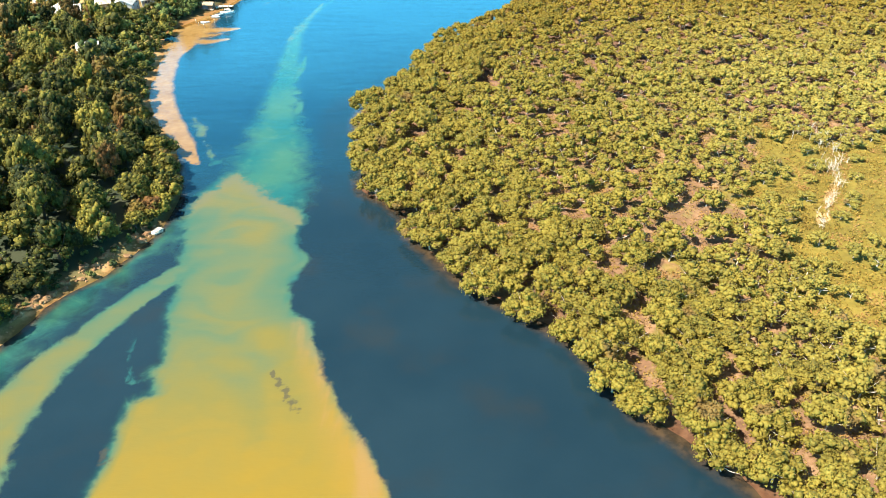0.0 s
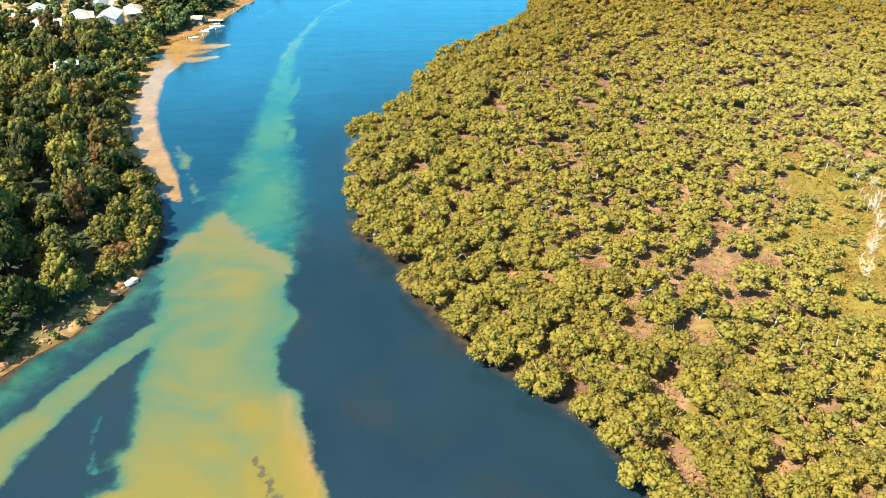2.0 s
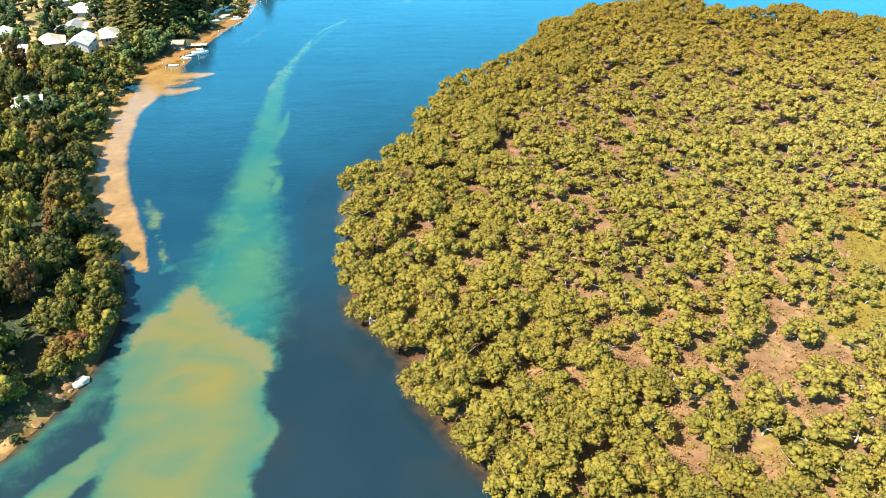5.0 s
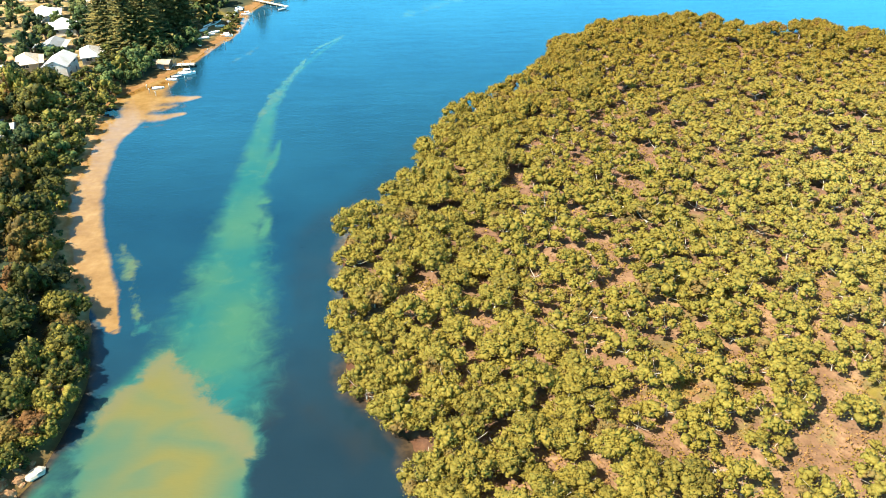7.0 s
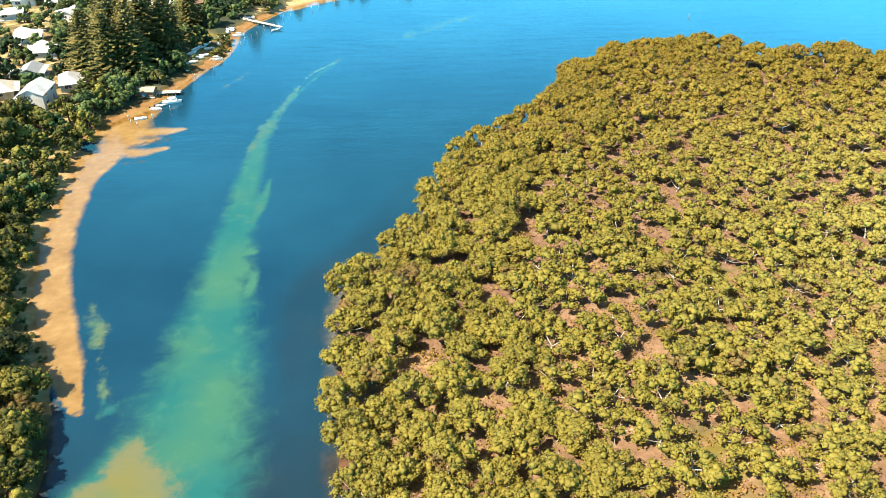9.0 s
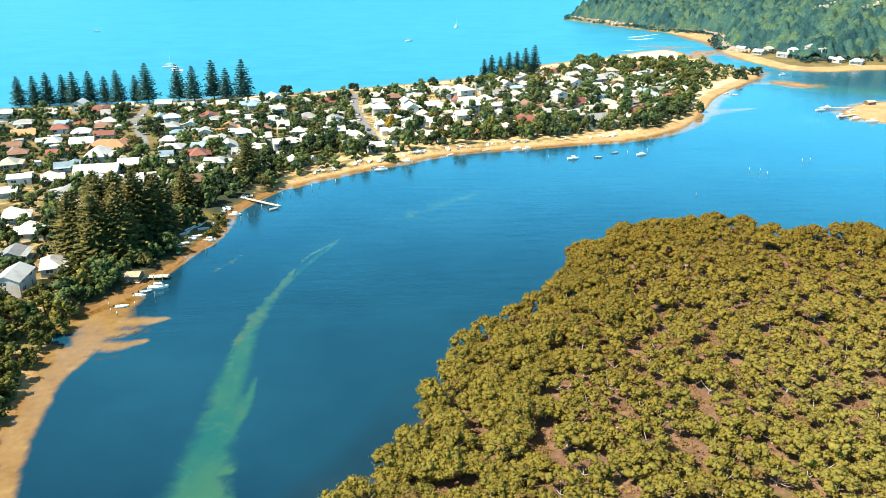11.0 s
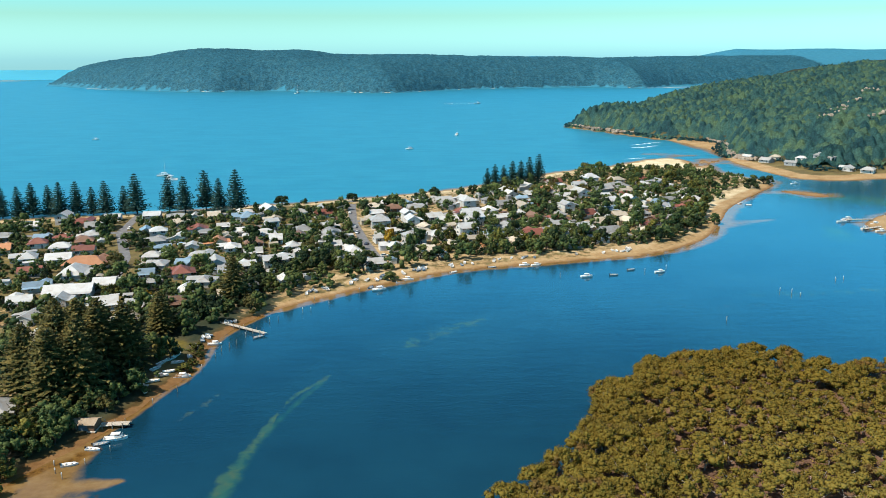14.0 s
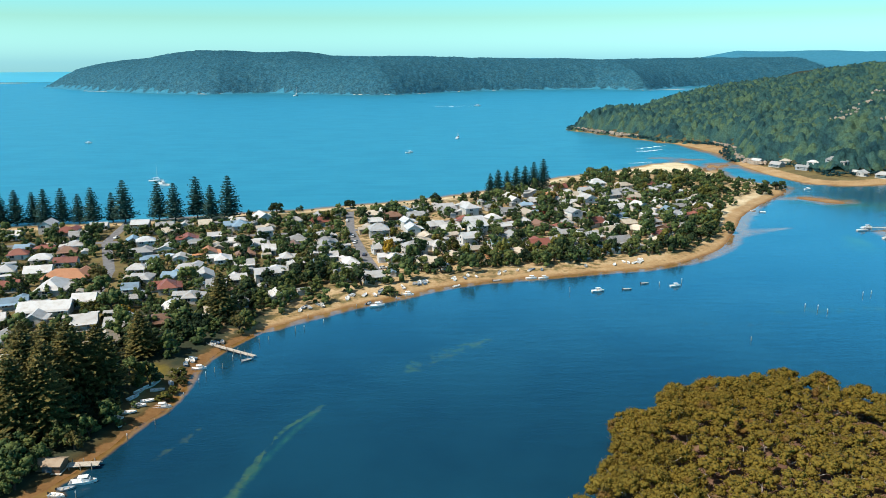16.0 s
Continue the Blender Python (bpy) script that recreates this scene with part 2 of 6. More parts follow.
    bank = n.mix(n.span(n.math("ADD", n.attr("crest"), n.math("ADD", off(swirl, 0.4), off(rag, 0.5))), 0.05, 1.1), bank, (0.086, 0.087, 0.043))
    silt = n.noise(9.0, 3.0, 0.5, stretch=(1.5, 0.35, 1.0))
    silt.node.inputs["Distortion"].default_value = 0.6
    bank = n.mix(n.math("MULTIPLY", n.span(silt, 0.45, 0.65, 0.25, 1.0), n.attr("rim")), bank, (0.175, 0.104, 0.042))
    c = n.mix(s, c, bank)
    b = n.span(n.math("ADD", n.attr("beach"), n.math("ADD", n.math("MULTIPLY", wob, 0.5), off(rag, 0.35))), 0.25, 0.62)
    c = n.mix(b, c, n.ramp(n.math("ADD", n.math("MULTIPLY", mid, 0.6), n.math("MULTIPLY", fine, 0.4)), (0.3, (0.135, 0.074, 0.023)), (0.55, (0.190, 0.114, 0.042)), (0.75, (0.25, 0.165, 0.072))))
    k = n.span(n.math("ADD", n.attr("tannin"), n.math("ADD", n.math("MULTIPLY", wob, 1.2), off(rag, 0.8))), 0.42, 0.80)
    c = n.mix(k, c, n.ramp(fine, (0.3, (0.050, 0.023, 0.008)), (0.6, (0.165, 0.086, 0.022))))
    w = n.span(n.math("ADD", n.attr("weed"), off(n.noise(1.7, 3.0), 1.9)), 0.38, 0.80, 0.0, 0.7)
    c = n.mix(w, c, (0.036, 0.034, 0.026))
    ripple = n.math("ADD", n.math("MULTIPLY", n.noise(1.1, 3.0, 0.6, stretch=(0.7, 1.5, 1)), 0.6), n.math("ADD", n.noise(7.0, 3.0, 0.5, stretch=(0.5, 1.6, 1)), n.math("MULTIPLY", n.noise(16.0, 3.0, 0.6, stretch=(0.4, 1.4, 1)), 0.9)))
    n.bump(ripple, 0.12, 0.5)
    return n.colour(c)


ground_mat, water_mat = make_ground(), make_water()


# ---------------------------------------------------------------- plan: shores as smooth closed lines
def smooth(points, step=4):
    """A closed line through the points, rounded."""
    p = np.array(points, float)
    out = []
    for k in range(len(p)):
        a, b, c, d = p[k - 1], p[k], p[(k + 1) % len(p)], p[(k + 2) % len(p)]
        for j in range(step):
            t = j / step
            out.append(0.5 * (2 * b + (c - a) * t + (2 * a - 5 * b + 4 * c - d) * t * t + (3 * b - a - 3 * c + d) * t ** 3))
    return np.array(out)


def to_line(px, py, line, closed=True):
    """The distance of many points to a line, and where along it the nearest place lies."""
    best, at = np.full(px.shape, 1e9), np.zeros(px.shape)
    n = len(line)
    for k in range(n if closed else n - 1):
        (ax, ay), (bx, by) = line[k], line[(k + 1) % n]
        dx, dy = bx - ax, by - ay
        t = np.clip(((px - ax) * dx + (py - ay) * dy) / (dx * dx + dy * dy + 1e-9), 0, 1)
        d = (px - ax - t * dx) ** 2 + (py - ay - t * dy) ** 2
        near = d < best
        best = np.where(near, d, best)
        at = np.where(near, k + t, at)
    return np.sqrt(best), at


def inside(px, py, line):
    odd = np.zeros(px.shape, bool)
    for k in range(len(line)):
        (ax, ay), (bx, by) = line[k - 1], line[k]
        if ay != by:
            odd ^= ((ay > py) != (by > py)) & (px < (bx - ax) * (py - ay) / (by - ay) + ax)
    return odd


def signed(px, py, line):
    """Metres from a closed line, positive inside."""
    d = to_line(px, py, line)[0]
    return np.where(inside(px, py, line), d, -d)


def band(px, py, points):
    """1 in the middle of a stroke of points (x, y, half width), 0 at its rim, below 0 outside."""
    p = np.array(points, float)
    d, at = to_line(px, py, p[:, :2], closed=False)
    w = np.interp(at, np.arange(len(p)), p[:, 2])
    return 1 - d / w


WEST = smooth([
    (-130, -80), (-112, 40), (-98, 105), (-88, 129), (-82, 145), (-75, 153), (-71, 161), (-67, 173), (-66, 192), (-70, 208),
    (-76, 224), (-88, 247), (-96, 270), (-99, 298), (-103, 318), (-106, 334), (-101, 347), (-95, 357), (-91, 366), (-86, 380), (-82, 395),
    (-78, 405), (-76, 422), (-76, 440), (-70, 458), (-59, 478), (-44, 491), (-23, 508), (-3, 520), (12, 531), (35, 540),
    (63, 546), (92, 553), (120, 559), (146, 574), (171, 597), (192, 631), (206, 657), (221, 685), (240, 711), (266, 744),
    (300, 786), (303, 812), (290, 838), (283, 868), (274, 893)])
SPIT = smooth([
    (274, 893), (280, 915), (283, 945), (272, 965), (240, 951), (195, 909), (134, 871), (95, 832), (56, 800), (23, 776),
    (-12, 758), (-45, 745), (-79, 730), (-118, 722), (-180, 699), (-264, 682), (-420, 662), (-640, 640), (-640, -80)])
WEST = np.concatenate([WEST[:-4], SPIT[:-4]])
MANGROVE = smooth([
    (70, 55), (54, 84), (44, 97), (37, 107), (34, 117), (29, 125), (22, 133), (15, 140), (8, 148), (1, 159), (-3, 168),
    (-7, 180), (-17, 190), (-18, 201), (-21, 231), (-20, 249), (-9, 264), (-2, 281), (8, 310), (22, 329), (38, 345), (47, 362),
    (54, 380), (69, 396), (87, 411), (100, 409), (122, 414), (136, 400), (160, 402), (179, 390), (205, 376), (262, 350),
    (330, 300), (340, 40), (200, 0)])
HEADLAND = smooth([
    (240, 1372), (262, 1300), (289, 1240), (312, 1182), (331, 1140), (337, 1095), (343, 1040), (339, 998), (327, 940), (325, 900), (327, 868),
    (332, 832), (346, 811), (378, 806), (402, 812), (430, 812), (460, 790), (500, 740), (620, 640), (1500, 600), (1500, 2000), (700, 1900), (350, 1500)])
FAR_SHORE = smooth([
    (-1535, 3790), (-1345, 3400), (-1046, 3060), (-682, 2800), (-453, 2844), (-196, 2670), (-37, 2640), (148, 2824), (352, 2935),
    (661, 2981), (821, 2850), (1083, 3130), (1900, 3300), (3400, 3300), (3400, 4600), (-900, 4600)])
MARSH = smooth([(97, 189), (106, 214), (118, 226), (132, 214), (165, 220), (175, 180), (140, 135), (100, 116), (82, 130), (84, 148), (91, 164)])
POINT = smooth([(290, 604), (284, 622), (296, 640), (330, 662), (420, 668), (430, 560), (330, 560)])
BAR = smooth([(291, 752), (299, 738), (309, 727), (317, 728), (318, 740), (308, 752), (299, 757)])
ROADS = [[(-44, 730), (-38, 652), (-28, 598), (-17, 548)], [(-185, 692), (-177, 629), (-152, 565), (-140, 510)],
         [(-320, 612), (-177, 629), (-38, 652), (60, 690), (150, 745), (235, 790)]]


def headland_wood(px, py):
    """Metres behind the beaches of the headland, where the wooded slope begins."""
    cove = 34 * np.exp(-((px - 368) / 30) ** 2 - ((py - 1090) / 52) ** 2)
    return signed(px, py, HEADLAND) - cove - 34 * np.clip((962 - py) / 40, 0, 1)


def lands(px, py):
    """Metres inland for each piece of land."""
    return signed(px, py, WEST), signed(px, py, MANGROVE) - 2.4, signed(px, py, HEADLAND), signed(px, py, FAR_SHORE), signed(px, py, POINT), signed(px, py, BAR)


def wavy(x, y, size, seed=0.0):
    """Smooth waves between about -1 and 1, to break up plan and height."""
    s = size
    return (np.sin(x / s + seed + 1.7 * np.sin(y / (1.9 * s) + seed)) + np.sin(y / (0.8 * s) + 2.1 * seed + 1.3 * np.sin(x / (1.4 * s)))
            + 0.5 * np.sin((x + y) / (0.37 * s) + seed) + 0.5 * np.sin((x - 1.4 * y) / (0.29 * s))) / 3


def rise(d, top, run):
    return np.where(d > 0, top * (1 - np.exp(-np.maximum(d, 0) / run)), np.maximum(d * 0.10, -3.0))


def height(px, py, all_lands=None):
    """The height of the ground."""
    w, m, h, f, p, b = all_lands or lands(px, py)
    wood = np.clip((245 - py) / 40, 0, 1)
    zw = rise(w, 1.7, 7.0) + np.where(w > 4, wood * np.minimum((np.maximum(w, 4) - 4) * 0.13, 9), 0)
    dune = np.exp(-((w - 26) / 9) ** 2) * np.clip((py - 690) / 30, 0, 1) * (w > 0) * np.clip((160 - px) / 50, 0, 1)
    zw = zw + 0.9 * dune
    zm = rise(m, 0.55, 5.0) + np.where(m > 3, 0.10 * wavy(px, py, 6.0), 0)
    ridge = 29 + 65 * np.clip((px - 360) / 560, 0, 1)
    zh, h = rise(h, 1.6, 8.0), headland_wood(px, py)
    zh = zh + np.where(h > 12, ridge * (1 - np.exp(-(np.maximum(h, 12) - 12) / (24 + 16 * np.clip((px - 300) / 80, 0, 1) + 26 * np.clip((px - 420) / 150, 0, 1)))) + 7 * wavy(px, py, 38.0, 0.6) * np.clip((h - 12) / 60, 0, 1), 0)
    along = np.clip((px + 1575) / 170, 0, 1) ** 0.45
    crest = (106 + 32 * np.exp(-((px + 800) / 240) ** 2) + 24 * np.exp(-((px + 440) / 130) ** 2) - 8 * np.clip(px / 900, 0, 1)) * (0.15 + 0.85 * along)
    zf = rise(f, 2.0, 10.0) + np.where(f > 8, crest * (1 - np.exp(-(np.maximum(f, 8) - 8) / 110)) + (4 * wavy(px, py, 95.0, 1.2) + 9 * wavy(px, py, 210.0, 0.3)) * np.clip((f - 8) / 120, 0, 1), 0)
    back = np.where(f > 0, 138 * np.exp(-((py - 4150) / 320) ** 2) * np.clip((px - 850) / 800, 0, 1) * (1 + 0.08 * wavy(px, py, 260.0)), -3)
    spit = 5 * np.clip(1.2 - np.hypot((px + 2250) / 330, (py - 4420) / 60), -1, 1)
    return np.maximum.reduce([zw, zm, zh, zf, back, spit, rise(p, 1.2, 6.0), rise(b, 0.35, 4.0)])


# ---------------------------------------------------------------- meshes from arrays
def mesh_object(name, verts, quads, material, parent=None, attributes=None, flat=True):
    verts, quads = np.asarray(verts, np.float32), np.asarray(quads, np.int32)
    me = bpy.data.meshes.new(name)
    me.vertices.add(len(verts))
    me.vertices.foreach_set("co", verts.ravel())
    me.loops.add(quads.size)
    me.loops.foreach_set("vertex_index", quads.ravel())
    me.polygons.add(len(quads))
    me.polygons.foreach_set("loop_start", np.arange(0, quads.size, quads.shape[1], dtype=np.int32))
    me.update(calc_edges=True)
    me.polygons.foreach_set("use_smooth", np.full(len(quads), not flat))
    for key, values in (attributes or {}).items():
        a = me.attributes.new(key, "FLOAT", "POINT")
        a.data.foreach_set("value", np.asarray(values, np.float32).ravel())
    me.materials.append(material)
    ob = new(name, me)
    ob.parent = parent
    return ob


def mesh_data(name, arrays, material, flat=True):
    ob = mesh_object(name, *arrays, material, flat=flat)
    me = ob.data
    bpy.data.objects.remove(ob)
    return me


def joined(pieces):
    verts, quads, base = [], [], 0
    for v, q in pieces:
        verts.append(v)
        quads.append(q + base)
        base += len(v)
    return np.concatenate(verts), np.concatenate(quads)


def axis(core_lo, core_hi, step, lo, hi, grow=1.16):
    """Places along an axis: even in the core, wider and wider outside."""
    mid = list(np.arange(core_lo, core_hi + step / 2, step))
    s = step
    while mid[-1] < hi:
        s *= grow
        mid.append(min(mid[-1] + s, hi))
    s = step
    while mid[0] > lo:
        s *= grow
        mid.insert(0, max(mid[0] - s, lo))
    return np.array(mid)


def sheet(xs, ys):
    gx, gy = np.meshgrid(xs, ys)
    w, h = len(xs), len(ys)
    k = (np.arange(h - 1)[:, None] * w + np.arange(w - 1)[None, :]).ravel()
    return gx.ravel(), gy.ravel(), np.stack([k, k + 1, k + w + 1, k + w], 1)


# ---------------------------------------------------------------- ground and water
gx, gy, gq = sheet(np.union1d(axis(-190, 300, 3.8, -5200, 5200, 1.08), np.arange(-1560, 1700, 44.0)), np.union1d(axis(70, 760, 4.2, -900, 5200, 1.035), np.concatenate([np.arange(2610, 3300, 24.0), np.arange(3320, 3900, 40.0)])))
LW, LM, LH, LF, LP, LB = land = lands(gx, gy)
gz = height(gx, gy, land)
town = np.clip((gy - 400) / 40, 0, 1) * (LW > 0)
shore_sand = np.clip(1.35 - LW / np.where(gy < 320, 3.0, np.where(gy < 470, 3.0, 5) + 2.4 * wavy(gx, gy, 17.0)), 0, 1) * (gy > 212)
sea_beach = np.clip(1.3 - LW / 24, 0, 1) * (gy > 640) * (gx < 330)
spit_sand = np.clip((gy - 872) / 14, 0, 1) * (gx > 150)
flats = np.clip(0.62 + 0.5 * wavy(gx, gy, 9.0, 2.0), 0, 1) * np.clip(1.7 - LW / 26, 0, 1) * (gy > 470) * (gy < 620)
sand_a = np.maximum.reduce([shore_sand * (LW > -4), sea_beach * (LW > -4), spit_sand * (LW > -4), flats * (LW > 0) * 0.8,
                            (LH > -5) * np.clip(1.5 - (headland_wood(gx, gy) + 22 * np.clip((962 - gy) / 40, 0, 1)) / np.where(gx < 328, 4, 7), 0, 1) * (gx < 520) * (gy < 1390), (LB > -3) * 1.0, (LP > -2) * 0.9, town * np.clip((gx + 130) / 100, 0.55, 1) * 0.52, 0.46 * (LW > 3) * (gx < -106) * (gx > -260) * (gy > 290) * (gy < 480),
                            (gx < -1800) * (gy > 4200) * 1.0])
creek = np.maximum(band(gx, gy, [(103, 164, 2.0), (108, 174, 2.2), (114, 183, 2.4), (119, 190, 2.2)]), 0) * 1.0 * (LM > 0)
bank = np.clip(1.6 - LW / 4.5, 0, 1) * (LW > -2) * (gy < 178)
marsh = np.clip(0.5 + signed(gx, gy, MARSH) / 8 + 0.25 * wavy(gx, gy, 6.0, 2.5), 0, 1) * (LM > 0)
lawn = np.clip(2.0 - 1.6 * np.hypot((gx + 91) / 8, (gy - 432) / 9), 0, 1)
grass_a = np.maximum.reduce([marsh * 1.1, np.clip(0.40 + 0.45 * wavy(gx, gy, 7.0, 6.0), 0, 1) * (LM > 7) * np.clip((gx - 20) / 30, 0, 1) * np.clip((330 - gy) / 60, 0, 1), np.clip(0.12 + 0.5 * wavy(gx, gy, 11.0, 1.0), 0, 1) * (town > 0.5), lawn])
# woodland floor; the last term paints the shore grove's shade onto the ground
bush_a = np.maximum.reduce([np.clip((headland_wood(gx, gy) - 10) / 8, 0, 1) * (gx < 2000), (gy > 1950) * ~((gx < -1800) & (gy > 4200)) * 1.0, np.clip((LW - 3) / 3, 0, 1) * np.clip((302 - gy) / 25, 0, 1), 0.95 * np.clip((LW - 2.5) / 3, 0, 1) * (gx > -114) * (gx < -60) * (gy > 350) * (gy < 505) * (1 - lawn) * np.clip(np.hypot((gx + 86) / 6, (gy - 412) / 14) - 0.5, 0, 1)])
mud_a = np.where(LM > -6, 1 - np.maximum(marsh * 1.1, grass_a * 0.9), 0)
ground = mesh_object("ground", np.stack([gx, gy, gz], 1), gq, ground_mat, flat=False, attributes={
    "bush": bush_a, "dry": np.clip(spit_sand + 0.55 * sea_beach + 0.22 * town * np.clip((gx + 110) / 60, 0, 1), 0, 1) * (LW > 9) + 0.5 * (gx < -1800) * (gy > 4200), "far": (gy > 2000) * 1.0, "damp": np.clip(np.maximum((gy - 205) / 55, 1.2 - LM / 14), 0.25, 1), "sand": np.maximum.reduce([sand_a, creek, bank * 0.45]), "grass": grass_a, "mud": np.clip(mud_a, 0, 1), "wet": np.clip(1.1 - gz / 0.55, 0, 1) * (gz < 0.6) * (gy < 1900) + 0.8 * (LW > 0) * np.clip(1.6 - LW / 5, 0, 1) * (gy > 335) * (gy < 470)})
tagged(ground, "sandy and muddy ground with dry grass and tan beaches", "ground", kind="structure")

wx, wy, wq = sheet(axis(-108, 42, 1.6, -5200, 5200, 1.06), axis(84, 414, 1.6, -900, 5200, 1.028))
VW, VM, VH, VF, VP, VB = lands(wx, wy)
MAIN_SHOAL = smooth([(-58, 10), (-62, 50), (-59, 78), (-57, 88), (-55, 98), (-56, 104), (-55, 111), (-51, 113), (-54, 119), (-52.5, 122), (-53.5, 130), (-55, 137), (-56, 152), (-59, 168), (-62, 184), (-58, 199), (-52, 206), (-45, 198),
                     (-36, 187), (-30, 178), (-31, 166), (-27, 158), (-30, 149), (-28.5, 139), (-24, 133), (-21.5, 124), (-19, 117), (-16.5, 110), (-13.5, 103), (-9, 94), (-5, 85), (4, 50), (-4, 10), (-24, -40), (-44, -30)])
shoal = signed(wx, wy, MAIN_SHOAL)
left_bank = band(wx, wy, [(-104, 60, 20), (-92, 100, 12), (-84, 126, 8), (-76, 146, 8), (-69, 160, 8.5), (-60, 175, 9)])
left_ridge = band(wx, wy, [(-80, 60, 14), (-80, 88, 11), (-79, 106, 8.5), (-76, 120, 6.5), (-70.5, 132, 5), (-63, 145, 4.5), (-57, 154, 4)])
crest = band(wx, wy, [(-63, 180, 3), (-60, 188, 5), (-57, 196, 6), (-52, 202, 7), (-43, 191, 5.5), (-36, 182, 5), (-31, 175, 3)])
rim = band(wx, wy, [(-26, 134, 2.5), (-22.5, 124, 4), (-19, 113, 5), (-15, 103, 6.5), (-10, 92, 8), (-2, 70, 10)])
clouds = np.maximum.reduce([band(wx, wy, [(-61, 133, 1.0), (-60, 126, 1.8), (-58, 117, 1.6), (-55, 115, 0.8)]), band(wx, wy, [(-74, 246, 2), (-70, 237, 4.5), (-66, 226, 2), (-60, 211, 2.5)])])
streaks = np.maximum.reduce([band(wx, wy, [(-43, 305, 0.8), (-42.6, 297, 2.2), (-43.5, 288, 3.4), (-44, 280, 2.4), (-43.2, 274, 1.4)]), band(wx, wy, [(-44.5, 271, 0.8), (-42.5, 265, 2.2), (-40, 264, 1.4)]), band(wx, wy, [(-40, 258, 1.2), (-39, 250, 1.6), (-38, 240, 1.0)])])
tail = band(wx, wy, [(-52, 318, 1.2), (-51, 328, 3.0), (-49, 340, 3.8), (-46.8, 352, 3.0), (-44.5, 364, 1.7), (-43.3, 371, 2.1), (-41.5, 380, 1.1), (-39, 389, 1.7), (-36, 394, 1.2), (-31, 402, 2.0), (-29, 406, 1.2)])
wisps = np.maximum.reduce([band(wx, wy, [(-2, 430, 6), (8, 444, 10), (28, 460, 5)]), band(wx, wy, [(96, 480, 3), (125, 470, 4), (150, 472, 3)]),
                           band(wx, wy, [(160, 487, 4), (190, 486, 6), (260, 500, 5)]), band(wx, wy, [(-72, 372, 2.5), (-66, 384, 3), (-63, 392, 1.5)])])
shoal_a = np.maximum.reduce([np.clip(0.5 + shoal / np.where(wy > 172, 13, 7), -0.3, 1.2) * np.clip(1.15 - np.clip((wy - 168) / 60, 0, 0.4), 0, 1), np.clip(left_bank, -0.3, 0.18), np.clip(0.2 + left_ridge, -0.3, 0.75), streaks * 0.42, 0.30 + tail * 0.30 - 0.6 * (tail < 0), np.where(wisps > -0.3, 0.24 + 0.24 * wisps, -0.3), np.where(clouds > -0.3, 0.24 + 0.27 * clouds, -0.3)])
# how much pale sand lies on the banks: teal hollows up the channel, ochre at the wide end
sandy = np.interp(wy, [84, 98, 112, 130, 150, 172, 200], [0.96, 0.88, 0.74, 0.52, 0.40, 0.37, 0.36])
sandy = sandy + np.where(wy > 125, 0.16 * np.clip(shoal / 9, 0, 1) - 0.10, 0)
sandy = sandy + 0.18 * np.clip(crest + 0.15, 0, 0.75) + 0.14 * np.clip(2 * band(wx, wy, [(-57, 190, 10), (-50, 192, 11), (-43, 180, 9), (-40, 170, 8)]), 0, 1) + 0.16 * np.clip(band(wx, wy, [(-32, 130, 7), (-26, 127, 6), (-20, 114, 5), (-15, 104, 6), (-8, 92, 8)]), 0, 1)
sandy = sandy - 0.15 * np.clip(band(wx, wy, [(-54, 136, 2), (-44, 132, 4), (-36, 126, 4), (-32, 120, 2)]), 0, 1) - 0.12 * np.clip(band(wx, wy, [(-40, 118, 2), (-35, 115, 4.5), (-31, 106, 4), (-30, 100, 3)]), 0, 1)
sandy = sandy - 0.18 * np.clip(band(wx, wy, [(-48, 180, 3), (-42, 181, 5), (-37, 178, 3)]), 0, 1) - 0.14 * np.clip(band(wx, wy, [(-48, 152, 3), (-42, 152, 5)]), 0, 1)
in_main = np.clip(0.5 + shoal / 3, 0, 1)
sandy = sandy * in_main + (1 - in_main) * (0.08 + 0.60 * np.clip(1.5 * left_ridge, 0, 0.85) * np.clip((190 - wy) / 80, 0.25, 1))
sandy = np.where(wy > 215, np.where(wx < -58, 0.36, 0.22), sandy)
green = np.maximum.reduce([np.where((wy < 165) & (wx > -44), np.clip(0.1 + shoal / 3, -0.3, 1.0), np.clip(0.45 + shoal / 8, -0.3, 1.0)),
                           band(wx, wy, [(-42, 190, 20), (-44, 225, 16), (-46, 250, 11), (-47.5, 275, 8), (-48.5, 300, 6.5), (-49.5, 330, 5.0), (-46.5, 352, 4.2), (-42, 370, 2.6), (-36, 388, 2.4), (-30, 402, 2)]) * np.clip((420 - wy) / 110, 0.55, 1.05),
                           band(wx, wy, [(-96, 90, 15), (-87, 122, 11), (-76, 146, 9), (-63, 172, 9)]) * 0.55,
                           streaks * 1.0, band(wx, wy, [(300, 735, 40), (350, 700, 36)]) * 0.8, band(wx, wy, [(262, 622, 9), (252, 596, 14), (250, 572, 7)]) * 0.9, band(wx, wy, [(0, 440, 12), (24, 460, 10)]) * 0.25,
                           band(wx, wy, [(150, 486, 12), (300, 490, 18)]) * 0.35])
pools = np.clip(2.0 * np.maximum(band(wx, wy, [(-106, 329, 4.5), (-100, 327, 4)]), band(wx, wy, [(-103, 315, 2.5), (-98, 318, 3)])), 0, 1)
